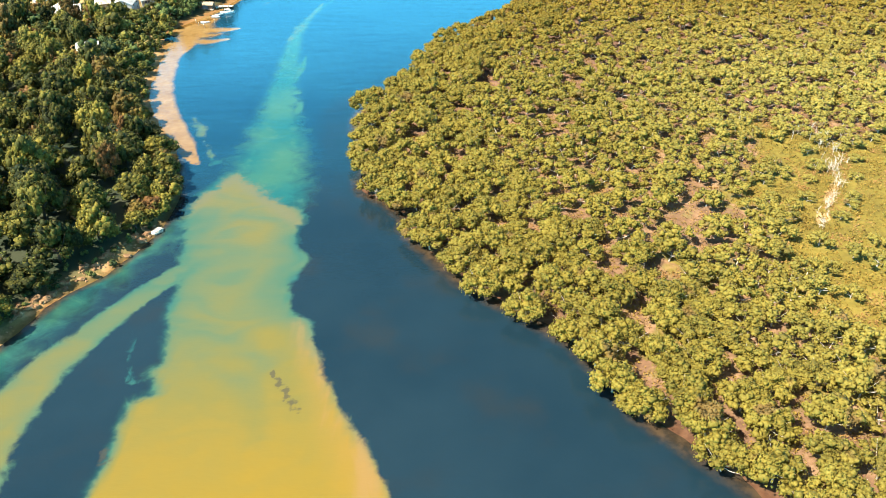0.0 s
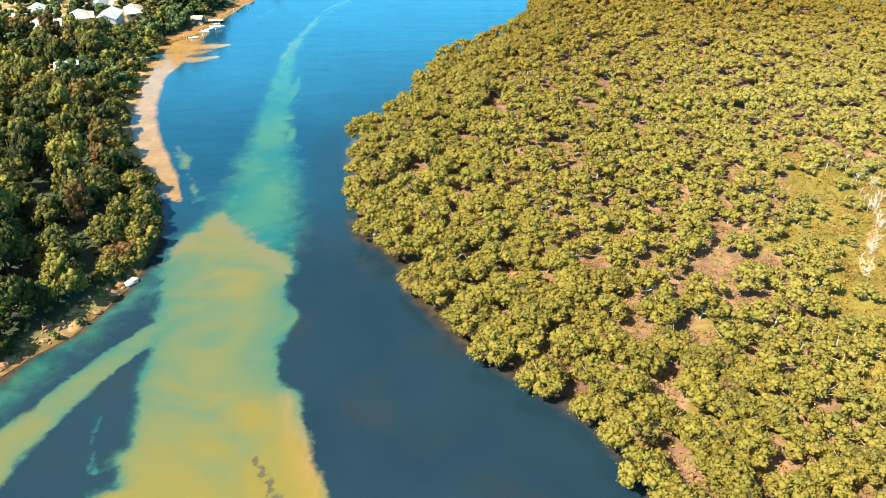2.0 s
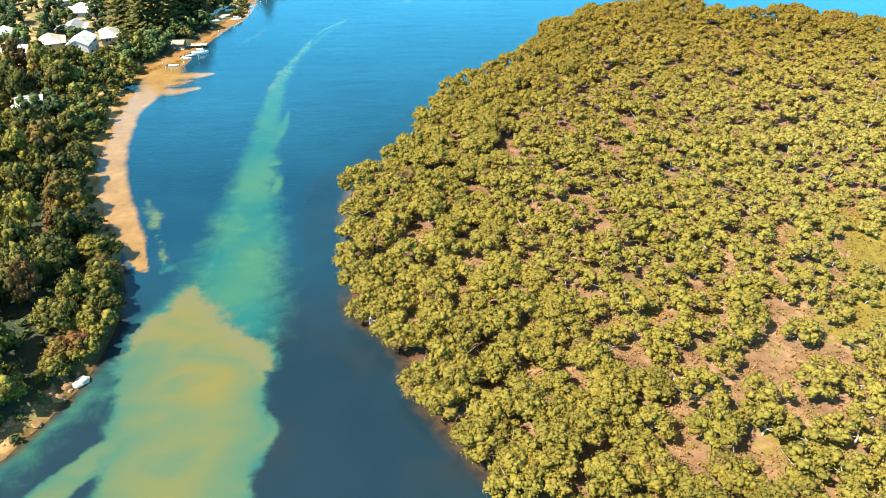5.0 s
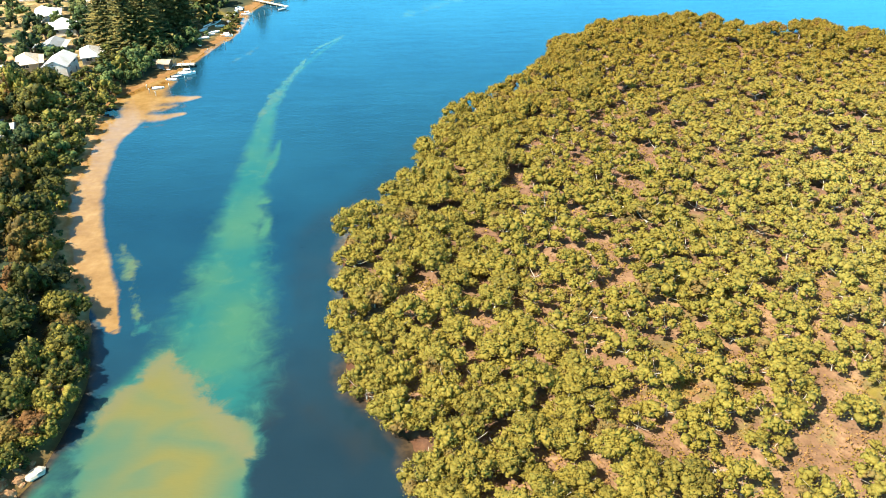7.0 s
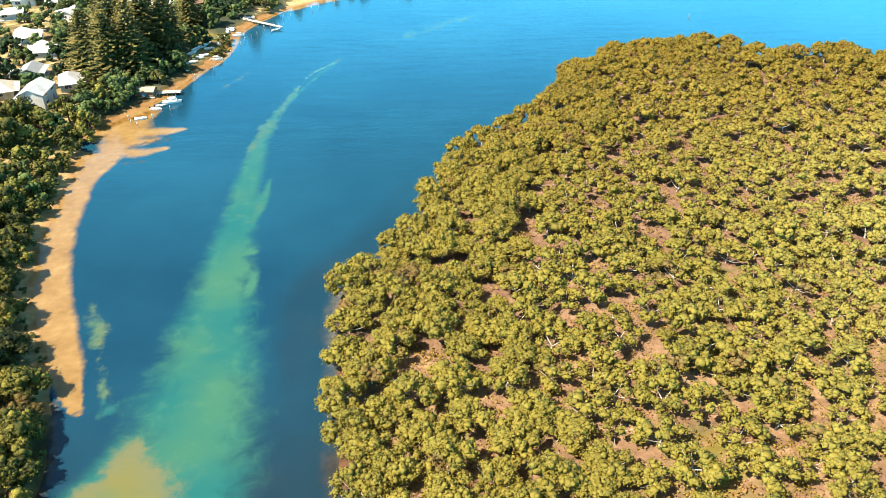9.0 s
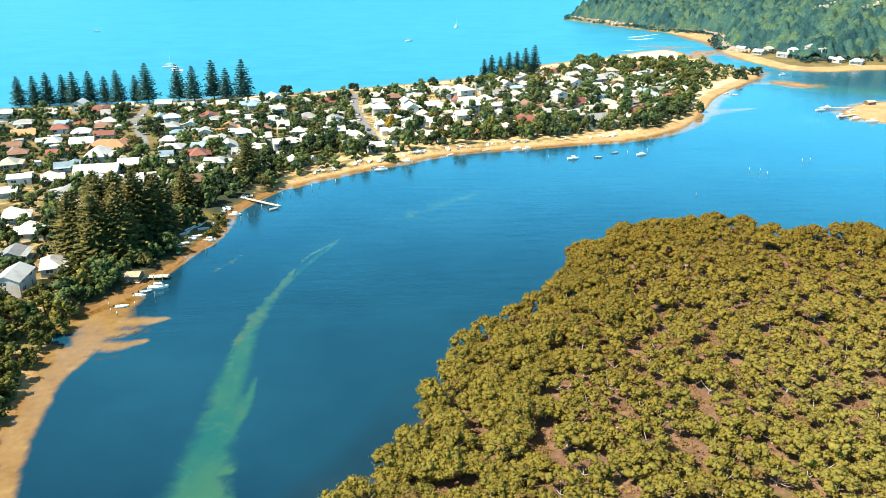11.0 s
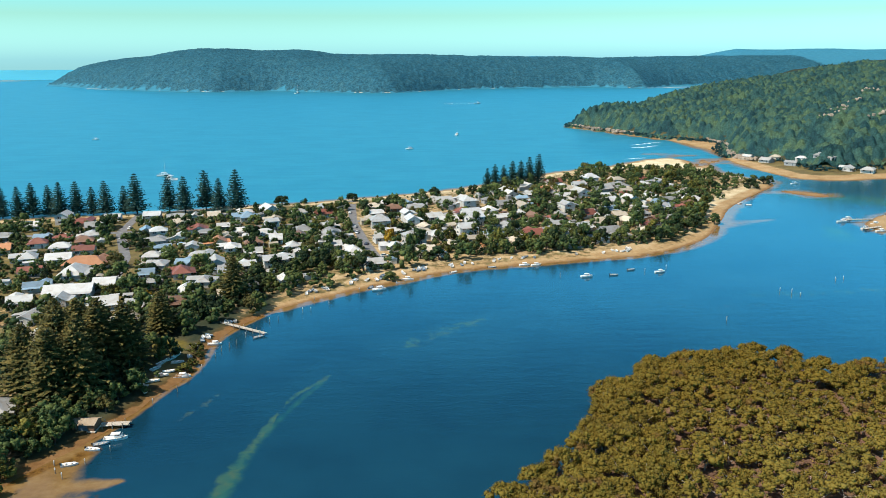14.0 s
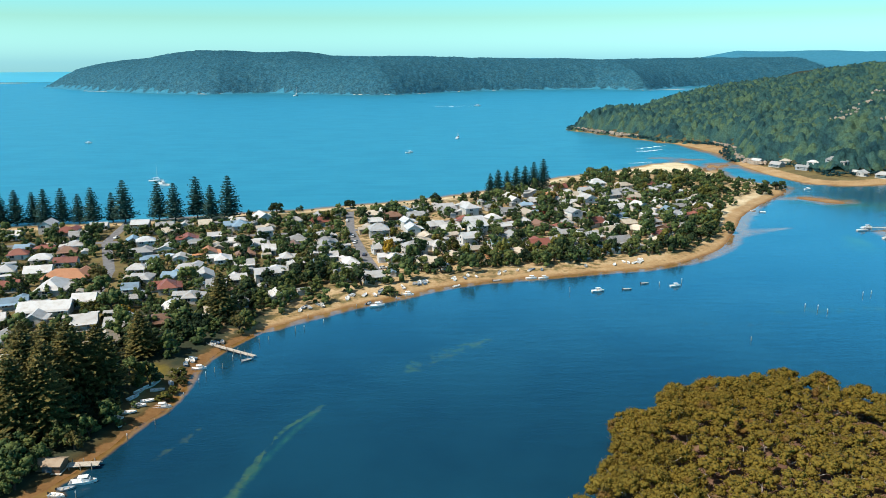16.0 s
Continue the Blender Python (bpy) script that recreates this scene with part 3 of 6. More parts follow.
beach = np.maximum.reduce([band(wx, wy, [(-65.5, 211, 1.5), (-71, 221, 4.4), (-79, 236, 6.6), (-88, 254, 8), (-95, 276, 9), (-98, 302, 8), (-98, 318, 8)]) * 1.4,
                           band(wx, wy, [(-96, 305, 5), (-93, 316, 5), (-94, 327, 8), (-94, 337, 12), (-94, 346, 11), (-91, 357, 6)]) * 0.95,
                           np.maximum(band(wx, wy, [(-91, 337, 10), (-84, 338, 8), (-76, 340, 3)]), np.maximum(band(wx, wy, [(-91, 324, 7), (-85, 322.5, 6.5), (-78, 326, 3)]), 0.9 * band(wx, wy, [(-94, 330, 9), (-86, 331, 7), (-82, 333, 3)]))) * 0.72,
                           np.clip(1.1 + VW / np.where(wy < 346, 9, 4), -0.3, 1) * (wy > 222) * (wy < 362) * (1 - pools), np.clip(1.0 + VW / np.where(wy < 475, 4.5, np.where(wx > 140, 12, 8.5)), -0.3, 1) * (wy > 356) * (wy < 700) * (wx < 330), np.clip(1.1 + VB / 9, -0.3, 1),
                           band(wx, wy, [(168, 602, 12), (192, 628, 13), (226, 646, 8), (248, 652, 3)]) * 0.68, band(wx, wy, [(196, 662, 9), (216, 696, 5)]) * 0.7,
                           np.clip(1.0 + VP / 9, -0.3, 1),
                           np.clip(1.0 + VH / 7, -0.3, 1) * (wx < 460) * (wy < 1300), band(wx, wy, [(262, 1004, 12), (285, 992, 22), (312, 978, 10)]) * 0.85,
                           np.clip(1.0 + VW / 9, -0.3, 1) * (wy > 640) * 0.9])
mud_edge = np.clip(1.02 + VM / np.where(wy > 172, 4.5, 5.6), -0.3, 1) * np.where(wy > 190, 0.62, 1.0) * np.clip((345 - wy) / 60, 0.25, 1)
mud_edge = np.maximum(mud_edge, np.clip(0.9 + VW / 4, -0.3, 1) * (wy < 215))
weed = np.maximum(band(wx, wy, [(-30.5, 119.5, 0.9), (-29.5, 117.5, 1.2), (-27, 113, 1.7), (-25, 109.5, 1.9), (-24, 106.5, 1.6), (-23.5, 105.5, 0.8)]), np.maximum(band(wx, wy, [(-57, 99, 1.5), (-56, 96, 2.2)]), 0.75 * np.maximum(band(wx, wy, [(-90, 329, 1.5), (-85, 329.5, 2.5), (-79, 332, 3.5)]), band(wx, wy, [(-93, 318, 0.5), (-87, 316, 2), (-82, 317, 2)])))) * 1.0
open_sea = np.clip((wy - 0.35 * wx - 640) / 120, 0, 1)
water = mesh_object("water", np.stack([wx, wy, np.zeros(len(wx))], 1), wq, water_mat, flat=False, attributes={
    "shoal": shoal_a, "sandy": sandy, "crest": np.clip(crest, -0.3, 1), "rim": np.clip(0.85 * rim, 0, 0.7) * (shoal > -2), "green": green, "beach": beach, "mud": mud_edge,
    "tannin": np.maximum(band(wx, wy, [(-103, 341, 4), (-98, 348, 5.5), (-93, 351, 5), (-89, 358, 5)]) * 0.9, np.clip(0.95 + VW / 5, 0, 1) * (wy > 362) * (wy < 475) * 0.85),
    "grey": np.clip((wy - 195) / 20, 0, 1), "pale": 0.62 * np.clip((375 - wy) / 85, 0, 1) * np.clip((wy - 258) / 60, 0, 1), "weed": weed, "open_sea": open_sea, "clear": np.clip((wy + 0.15 * wx - 360) / 170, 0, 1), "murk": np.clip(np.maximum((258 - wy + 0.45 * (wx + 15)) / 90, np.clip(1.1 + VM / 17, 0, 0.5) * np.clip((330 - wy) / 60, 0, 1)), 0, 1)})
# the sea beyond, up to the skyline: an upright sheet, horizon haze in its colour
hazed_sea_mat = Nodes("hazed far sea", 0.5)
hazed_sea_mat.colour(hazed_sea_mat.ramp(hazed_sea_mat.noise(300.0, 3.0, stretch=(0.3, 1, 6)), (0.3, (0.13, 0.55, 0.66)), (0.7, (0.15, 0.60, 0.70))))
tagged(mesh_object("backdrop", [(-3600, 4600, -4), (-900, 4600, -4), (-900, 4600, 52), (-3600, 4600, 52)], [(0, 1, 2, 3)], hazed_sea_mat.mat),
       "ocean at the horizon paled by painted haze", "sea", kind="structure")
tagged(water, "calm blue tidal water over yellow and green sandbanks", "water", kind="structure")


# ---------------------------------------------------------------- plants
CUBE = np.array([(x, y, z) for x in (-1, 0, 1) for y in (-1, 0, 1) for z in (-1, 0, 1) if (x, y, z) != (0, 0, 0)], float)


def ball_template():
    """A round lump of 24 quads."""
    key = {tuple(p): k for k, p in enumerate(CUBE.astype(int))}
    quads = []
    for ax in range(3):
        u, v = (ax + 1) % 3, (ax + 2) % 3
        for side in (-1, 1):
            for a in (-1, 0):
                for b in (-1, 0):
                    ring = []
                    for da, db in ((0, 0), (1, 0), (1, 1), (0, 1)):
                        p = [0, 0, 0]
                        p[ax], p[u], p[v] = side, a + da, b + db
                        ring.append(key[tuple(p)])
                    quads.append(ring if side > 0 else ring[::-1])
    return CUBE / np.linalg.norm(CUBE, axis=1)[:, None], np.array(quads)


BALL_V, BALL_Q = ball_template()
LUMP_V = np.array([(x, y, z) for x in (-0.62, 0.62) for y in (-0.62, 0.62) for z in (-0.62, 0.62)])
LUMP_T = np.array([(0, 1, 3), (0, 3, 2), (4, 6, 7), (4, 7, 5), (0, 4, 5), (0, 5, 1), (2, 3, 7), (2, 7, 6), (0, 2, 6), (0, 6, 4), (1, 5, 7), (1, 7, 3)])
OCTA_V = np.array([(1, 0, 0), (-1, 0, 0), (0, 1, 0), (0, -1, 0), (0, 0, 1), (0, 0, -1)], float)
OCTA_T = np.array([(0, 2, 4), (2, 1, 4), (1, 3, 4), (3, 0, 4), (2, 0, 5), (1, 2, 5), (3, 1, 5), (0, 3, 5)])
LUMP_Q = np.array([(0, 1, 3, 2), (4, 6, 7, 5), (0, 4, 5, 1), (2, 3, 7, 6), (0, 2, 6, 4), (1, 5, 7, 3)])


def tube(path, sides=5):
    """A tapering round limb along points (x, y, z, radius)."""
    path = np.array(path, float)
    verts, quads = [], []
    for k, (x, y, z, r) in enumerate(path):
        d = path[min(k + 1, len(path) - 1), :3] - path[max(k - 1, 0), :3]
        d /= np.linalg.norm(d) + 1e-9
        a = np.cross(d, (0.31, 0.95, 0.07))
        a /= np.linalg.norm(a) + 1e-9
        b = np.cross(d, a)
        for j in range(sides):
            t = 2 * np.pi * j / sides
            verts.append(np.array((x, y, z)) + r * (np.cos(t) * a + np.sin(t) * b))
    for k in range(len(path) - 1):
        for j in range(sides):
            quads.append((k * sides + j, k * sides + (j + 1) % sides, (k + 1) * sides + (j + 1) % sides, (k + 1) * sides + j))
    return np.array(verts), np.array(quads)


def leaves_at(rng, points, normals, size, long=1.0):
    """One small leaf spray for each point, turned about its normal."""
    n = len(points)
    nrm = normals / (np.linalg.norm(normals, axis=1)[:, None] + 1e-9)
    a = np.cross(nrm, rng.normal(size=(n, 3)))
    a /= np.linalg.norm(a, axis=1)[:, None] + 1e-9
    b = np.cross(nrm, a)
    s = (size * rng.uniform(0.55, 1.25, n))[:, None]
    lift = nrm * s * rng.uniform(-0.25, 0.25, n)[:, None]
    v = np.stack([points - a * s * long - b * s * 0.45, points + a * s * 0.2 - b * s + lift, points + a * s * long + b * s * 0.35, points - a * s * 0.3 + b * s - lift], 1)
    return v.reshape(-1, 3), np.arange(4 * n).reshape(-1, 4)


def sprays_at(rng, points, normals, size):
    """As leaves_at, with a three-cornered spray for each point."""
    n = len(points)
    nrm = normals / (np.linalg.norm(normals, axis=1)[:, None] + 1e-9)
    a = np.cross(nrm, rng.normal(size=(n, 3)))
    a /= np.linalg.norm(a, axis=1)[:, None] + 1e-9
    b = np.cross(nrm, a)
    s = (size * rng.uniform(0.6, 1.3, n))[:, None]
    v = np.stack([points - a * s * 0.9 - b * s * 0.6, points + a * s * 0.9 - b * s * 0.6, points + b * s * 1.15], 1)
    return v.reshape(-1, 3), np.arange(3 * n).reshape(-1, 3)


def tuft(rng, place, size):
    """A small rounded clump of leaves, eight faces, turned at random."""
    spin = np.linalg.qr(rng.normal(size=(3, 3)))[0]
    v = (OCTA_V * rng.uniform(0.75, 1.25, (6, 1))) @ spin * (1, 1, 0.85)
    return v * size + place, OCTA_T


def crown(rng, radius, top, base, lobes, leaves, leaf, core=0.80, droop=-0.35, up=0.45, loose=0.5, tufts=5, reach=1.25, lobe=(0.20, 0.38)):
    """A domed crown of leafy lobes, each of several tufts, with hollows between them."""
    t = rng.uniform(0, 2 * np.pi, lobes)
    r = radius * 0.74 * np.sqrt(rng.uniform(0.0, 1.0, lobes))
    c = np.stack([r * np.cos(t), r * np.sin(t), base + (top - base) * (0.22 + 0.52 * (1 - (r / radius) ** 2.0)) * rng.uniform(0.70, 1.15, lobes)], 1)
    s = radius * rng.uniform(*lobe, lobes)
    k = rng.integers(0, lobes, leaves * 2)
    d = rng.normal(size=(leaves * 2, 3))
    d /= np.linalg.norm(d, axis=1)[:, None]
    p = c[k] + d * (s[k] * rng.uniform(0.9, reach, leaves * 2))[:, None] * (1, 1, 0.85)
    keep = d[:, 2] > droop
    for j in range(lobes):
        keep &= (np.linalg.norm((p - c[j]) / (1, 1, 0.85), axis=1) > s[j] * 0.85) | (k == j)
    p, d = p[keep][:leaves], d[keep][:leaves]
    v, q = sprays_at(rng, p, d + loose * rng.normal(size=d.shape) + (0, 0, up), leaf)
    pieces = [(v, q)]
    for j in range(lobes):
        lump = turned(LUMP_V * rng.uniform(0.8, 1.15, (8, 1)) * (1, 1, 0.8), *c[j], rng.uniform(0, 6.28), s[j] * core)
        pieces.append((lump, LUMP_T))
        for _ in range(tufts):
            out = rng.normal(size=3) + (0, 0, 0.45)
            out /= np.linalg.norm(out)
            pieces.append(tuft(rng, c[j] + out * s[j] * 0.72 * np.array((1, 1, 0.85)), s[j] * rng.uniform(0.28, 0.60)))
    return joined(pieces)


def limbs(rng, radius, top, stem, count, bend=0.5):
    """A trunk that divides into limbs reaching into the crown."""
    fork = top * rng.uniform(0.22, 0.38)
    lean = rng.uniform(-0.25, 0.25, 2) * radius * 0.4
    out = [tube([(0, 0, -0.4, stem * 1.35), (lean[0] * 0.3, lean[1] * 0.3, fork * 0.5, stem), (lean[0], lean[1], fork, stem * 0.85)], 6)]
    for k in range(count):
        a = 2 * np.pi * (k + rng.uniform(-0.3, 0.3)) / count
        w = radius * rng.uniform(0.45, 0.8)
        e = np.array([lean[0] + w * np.cos(a), lean[1] + w * np.sin(a), top * rng.uniform(0.62, 0.86)])
        m = np.array([lean[0], lean[1], fork]) * (1 - bend) + e * bend + (0, 0, -0.06 * top)
        out.append(tube([(lean[0], lean[1], fork * 0.95, stem * 0.6), (*m, stem * 0.4), (*e, stem * 0.12)], 4))
    return joined(out)


def turned(v, x, y, z, turn, scale, tall=1.0):
    c, s = np.cos(turn), np.sin(turn)
    out = np.empty_like(v)
    out[:, 0] = x + scale * (c * v[:, 0] - s * v[:, 1])
    out[:, 1] = y + scale * (s * v[:, 0] + c * v[:, 1])
    out[:, 2] = z + scale * tall * v[:, 2]
    return out


def scatter(rng, box, spacing, tries, allowed, near=None):
    """Places in a box at least spacing apart (spacing may differ from place to place)."""
    x0, y0, x1, y1 = box
    px, py = rng.uniform(x0, x1, tries), rng.uniform(y0, y1, tries)
    ok = allowed(px, py)
    px, py = px[ok], py[ok]
    gap = spacing(px, py)
    cell, grid, kept = 10.0, {}, []
    for x, y, g in zip(px, py, gap):
        i, j = int(x // cell), int(y // cell)
        if all((x - a) ** 2 + (y - b) ** 2 > (0.5 * (g + h)) ** 2 for u in (i - 1, i, i + 1) for v in (j - 1, j, j + 1) for a, b, h in grid.get((u, v), ())):
            grid.setdefault((i, j), []).append((x, y, g))
            kept.append((x, y, g))
    return np.array(kept)


def plant_kind(name, meshes, label, category, group):
    """Sample things, an empty at the base with trunk and crown below it; returns a planter."""
    def plant(kind, x, y, z, turn, scale, tall=1.0):
        root = new(name)
        root.empty_display_size = 0.5
        for part_name, me in meshes[kind].items():
            o = new(part_name, me)
            o.parent = root
        root.matrix_world = Matrix.LocRotScale((x, y, z), Euler((0, 0, turn)), (scale, scale, scale * tall))
        tagged(root, label, category, group)
        return root
    return plant


rng = np.random.default_rng(7)


def height_at(x, y):
    return height(np.asarray(x, float), np.asarray(y, float))


from mathutils.kdtree import KDTree

# mangrove trees: the first 300 along the near shore stand singly, the rest is one canopy
M_CROWNS = [crown(rng, 1.0, 1.15, 0.16, 31, 1200, 0.032, up=0.1, loose=0.6, tufts=5, lobe=(0.15, 0.28)) for _ in range(6)]
M_CROWNS_LIGHT = [crown(rng, 1.0, 1.15, 0.16, 17, 360, 0.040, up=0.1, loose=0.6, tufts=4, lobe=(0.17, 0.31)) for _ in range(5)]
M_LIMBS = [limbs(rng, 1.0, 1.12, 0.032, 8) for _ in range(6)]
M_LIMBS_LIGHT = [limbs(rng, 1.0, 0.98, 0.034, 4) for _ in range(5)]
m_meshes = [{"trunk": mesh_data("trunk", t, bark), "crown": mesh_data("crown", c, mangrove_leaf, flat=False)} for c, t in zip(M_CROWNS, M_LIMBS)]
plant_mangrove = plant_kind("mangrove_tree", m_meshes, "olive-green mangrove tree with pale branches on brown mud", "tree", "mangrove trees")


def bare(px, py):
    """Where the mangrove floor lies open."""
    edge = signed(px, py, MANGROVE)
    holes = 0.8 * wavy(px, py, 8.5, 0.4) + 0.62 * wavy(px, py, 2.9, 1.9)
    mouth = np.hypot((px - 44) / 26, (py - 190) / 26)
    return np.where(edge < np.where(py > 370, 18, np.where(py < 150, 16, np.where(py < 200, 8, 4))), 1.5, 0.78 - 0.46 * np.clip(1.6 - mouth, 0, 1) - 0.62 * np.clip(1.35 - np.hypot((px - 122) / 40, (py - 178) / 64), 0, 1) - 0.34 * np.clip(1.5 - np.hypot((px - 4) / 24, (py - 232) / 34), 0, 1)) < holes


def mangrove_ground(px, py):
    e = signed(px, py, MANGROVE)
    open_marsh = signed(px, py, MARSH) - 4 + 7.0 * wavy(px, py, 6.0, 0.8)
    thin = np.clip(1.4 - np.hypot((px - 68) / 17, (py - 165) / 16), 0, 1)
    pick = wavy(px, py, 2.1, 3.7)
    return (e > np.where(py > 203, 3.0, np.where(py < 155, 0.4, 1.9))) & (px < 262) & ~bare(px, py) & ((open_marsh < 0) | (pick > 0.33)) & (pick > thin * 1.1 - 0.9)


def mangrove_gap(px, py):
    marshy = np.clip(1.3 - np.hypot((px - 122) / 46, (py - 178) / 70), 0, 1)
    return 6.1 + 1.2 * wavy(px, py, 13.0, 3.0) + 1.5 * wavy(px, py, 2.3, 1.0) - 1.6 * marshy


spots = scatter(rng, (-25, 30, 262, 424), mangrove_gap, 28000, mangrove_ground)
inland = signed(spots[:, 0], spots[:, 1], MANGROVE)
spot_z = height_at(spots[:, 0], spots[:, 1])
near_strip = inland + 0.12 * np.abs(spots[:, 1] - 190)
order = np.argsort(near_strip)
canopy, canopy_limbs = [], []
for rank, k in enumerate(order):
    x, y, g = spots[k]
    z = spot_z[k] - 0.05
    marshy = max(0.0, 1.2 - math.hypot((x - 122) / 46, (y - 178) / 70))
    r = (0.72 + 0.30 * rng.random()) * g * (1.14 if inland[k] < 14 else 1.0) * (1 - 0.35 * min(1, marshy))
    r = min(r, 5.3)
    tall = rng.uniform(0.85, 1.15) if inland[k] < 25 else rng.uniform(0.68, 1.0)
    if rank < 300:
        plant_mangrove(int(rng.integers(0, 6)), x, y, z, rng.uniform(0, 6.28), r * 1.12, tall)
    else:
        j = int(rng.integers(0, 5))
        turn = rng.uniform(0, 6.28)
        canopy.append((turned(M_CROWNS_LIGHT[j][0], x, y, z, turn, r * 1.12, tall), M_CROWNS_LIGHT[j][1]))
        canopy_limbs.append((turned(M_LIMBS_LIGHT[j][0], x, y, z, turn, r * 1.12, tall), M_LIMBS_LIGHT[j][1]))
mangrove_wood = tagged(new("mangrove_wood"), "dense olive-green mangrove canopy over brown mudflat", "mangroves", kind="stuff")
mesh_object("canopy", *joined(canopy), mangrove_leaf, mangrove_wood, flat=False)
mesh_object("branches", *joined(canopy_limbs), bark, mangrove_wood)

# low scrub and tussocks in the clearings
TUFTS = []
for _ in range(6):
    d = rng.normal(size=(15, 3)) * (0.7, 0.7, 0.22) + (0, 0, 0.35)
    TUFTS.append(sprays_at(rng, d, d + (0, 0, 0.4) + 0.7 * rng.normal(size=d.shape), 0.20))
low = scatter(rng, (-10, 70, 262, 415), lambda px, py: 1.15 + 0.5 * wavy(px, py, 9.0, 5.0) + 0.0 * px, 110000,
              lambda px, py: (signed(px, py, MANGROVE) > 6) & (wavy(px, py, 6.0, 7.0) + 0.75 + 0.25 * (signed(px, py, MARSH) > 2) > 0.12))
near_tree = KDTree(len(spots))
for k, (x, y, g) in enumerate(spots):
    near_tree.insert((x, y, 0), k)
near_tree.balance()
tufts = []
for (x, y, g), z in zip(low, height_at(low[:, 0], low[:, 1])):
    j = int(rng.integers(0, 6))
    _, k, away = near_tree.find((x, y, 0))
    if away > 0.5 * spots[k][2]:
        tufts.append((turned(TUFTS[j][0], x, y, z - 0.1, rng.uniform(0, 6.28), rng.uniform(0.55, 1.5)), TUFTS[j][1]))
tagged(mesh_object("marsh_scrub", *joined(tufts), scrub_leaf), "low golden-green saltmarsh scrub on tan mud", "scrub", kind="stuff")

# wooded west bank
G_CROWNS = [crown(rng, 1.0, 1.55, -0.35, 22, 950, 0.040, up=0.2, loose=0.5, tufts=6) for _ in range(6)]
G_LIMBS = [limbs(rng, 1.0, 1.3, 0.055, 6) for _ in range(6)]
g_meshes = [{"trunk": mesh_data("trunk", t, dark_bark), "crown": mesh_data("crown", c, gum_leaf, flat=False)} for c, t in zip(G_CROWNS, G_LIMBS)]
plant_gum = plant_kind("eucalypt_tree", g_meshes, "bushy eucalypt with dark and yellow-green leaves on wooded bank", "tree", "trees of the wooded bank")
wood = scatter(rng, (-235, 40, -60, 345), lambda px, py: 8.2 + 2.4 * wavy(px, py, 14.0, 2.2), 9000,
               lambda px, py: (signed(px, py, WEST) > np.where(py < 168, 3.9, np.where(py < 215, 2.8, 3.0))) & ((py < 285) | (px < -122)) & (px > -82 - 0.36 * py) & (np.hypot(px + 128, py - 301) > 12))
wood_z, wood_edge = height_at(wood[:, 0], wood[:, 1]), signed(wood[:, 0], wood[:, 1], WEST)
for (x, y, g), z, edge in zip(wood, wood_z, wood_edge):
    r = g * rng.uniform(0.62, 0.86) * (0.75 if edge < 5 else 0.85 if edge < 8 else 1.0)
    plant_gum(int(rng.integers(0, 6)), x, y, z - 0.1, rng.uniform(0, 6.28), r, rng.uniform(0.95, 1.65) * (0.8 if edge < 7 else 1.0))

for x, y, r in [(-72, 173, 4.0), (-69.5, 180, 4.6), (-68.5, 187, 5.0), (-69.5, 194, 5.0), (-71.5, 201, 5.0), (-74, 208, 4.6), (-78, 216, 4.6), (-83, 226, 4.6), (-89, 238, 4.8), (-95, 250, 4.8)]:
    plant_gum(int(rng.integers(0, 6)), x, y, float(height_at(x, y)) - 0.1, rng.uniform(0, 6.28), r, rng.uniform(0.85, 1.1))


# undergrowth between the trees and down the bank
LOW = [crown(rng, 1.0, 1.1, 0.0, 5, 16, 0.14, core=0.9, tufts=2) for _ in range(5)]
brush = scatter(rng, (-235, 40, -62, 345), lambda px, py: 2.9 + 1.1 * wavy(px, py, 9.0, 4.2), 26000,
                lambda px, py: (signed(px, py, WEST) > np.where(py < 172, 1.9, 0.8) + 2.0 * wavy(px, py, 5.0, 1.5)) & ((py < 300) | (px < -118)) & (px > -82 - 0.36 * py))
undergrowth = []
for (x, y, g), z in zip(brush, height_at(brush[:, 0], brush[:, 1])):
    j = int(rng.integers(0, 5))
    undergrowth.append((turned(LOW[j][0], x, y, z - 0.2, rng.uniform(0, 6.28), g * rng.uniform(0.40, 0.72)), LOW[j][1]))
# fig leaf material: its dark colour stands in for shade between the trees
tagged(mesh_object("undergrowth", *joined(undergrowth), shore_leaf, flat=False), "dark tangled undergrowth beneath the bank trees", "undergrowth", kind="stuff")


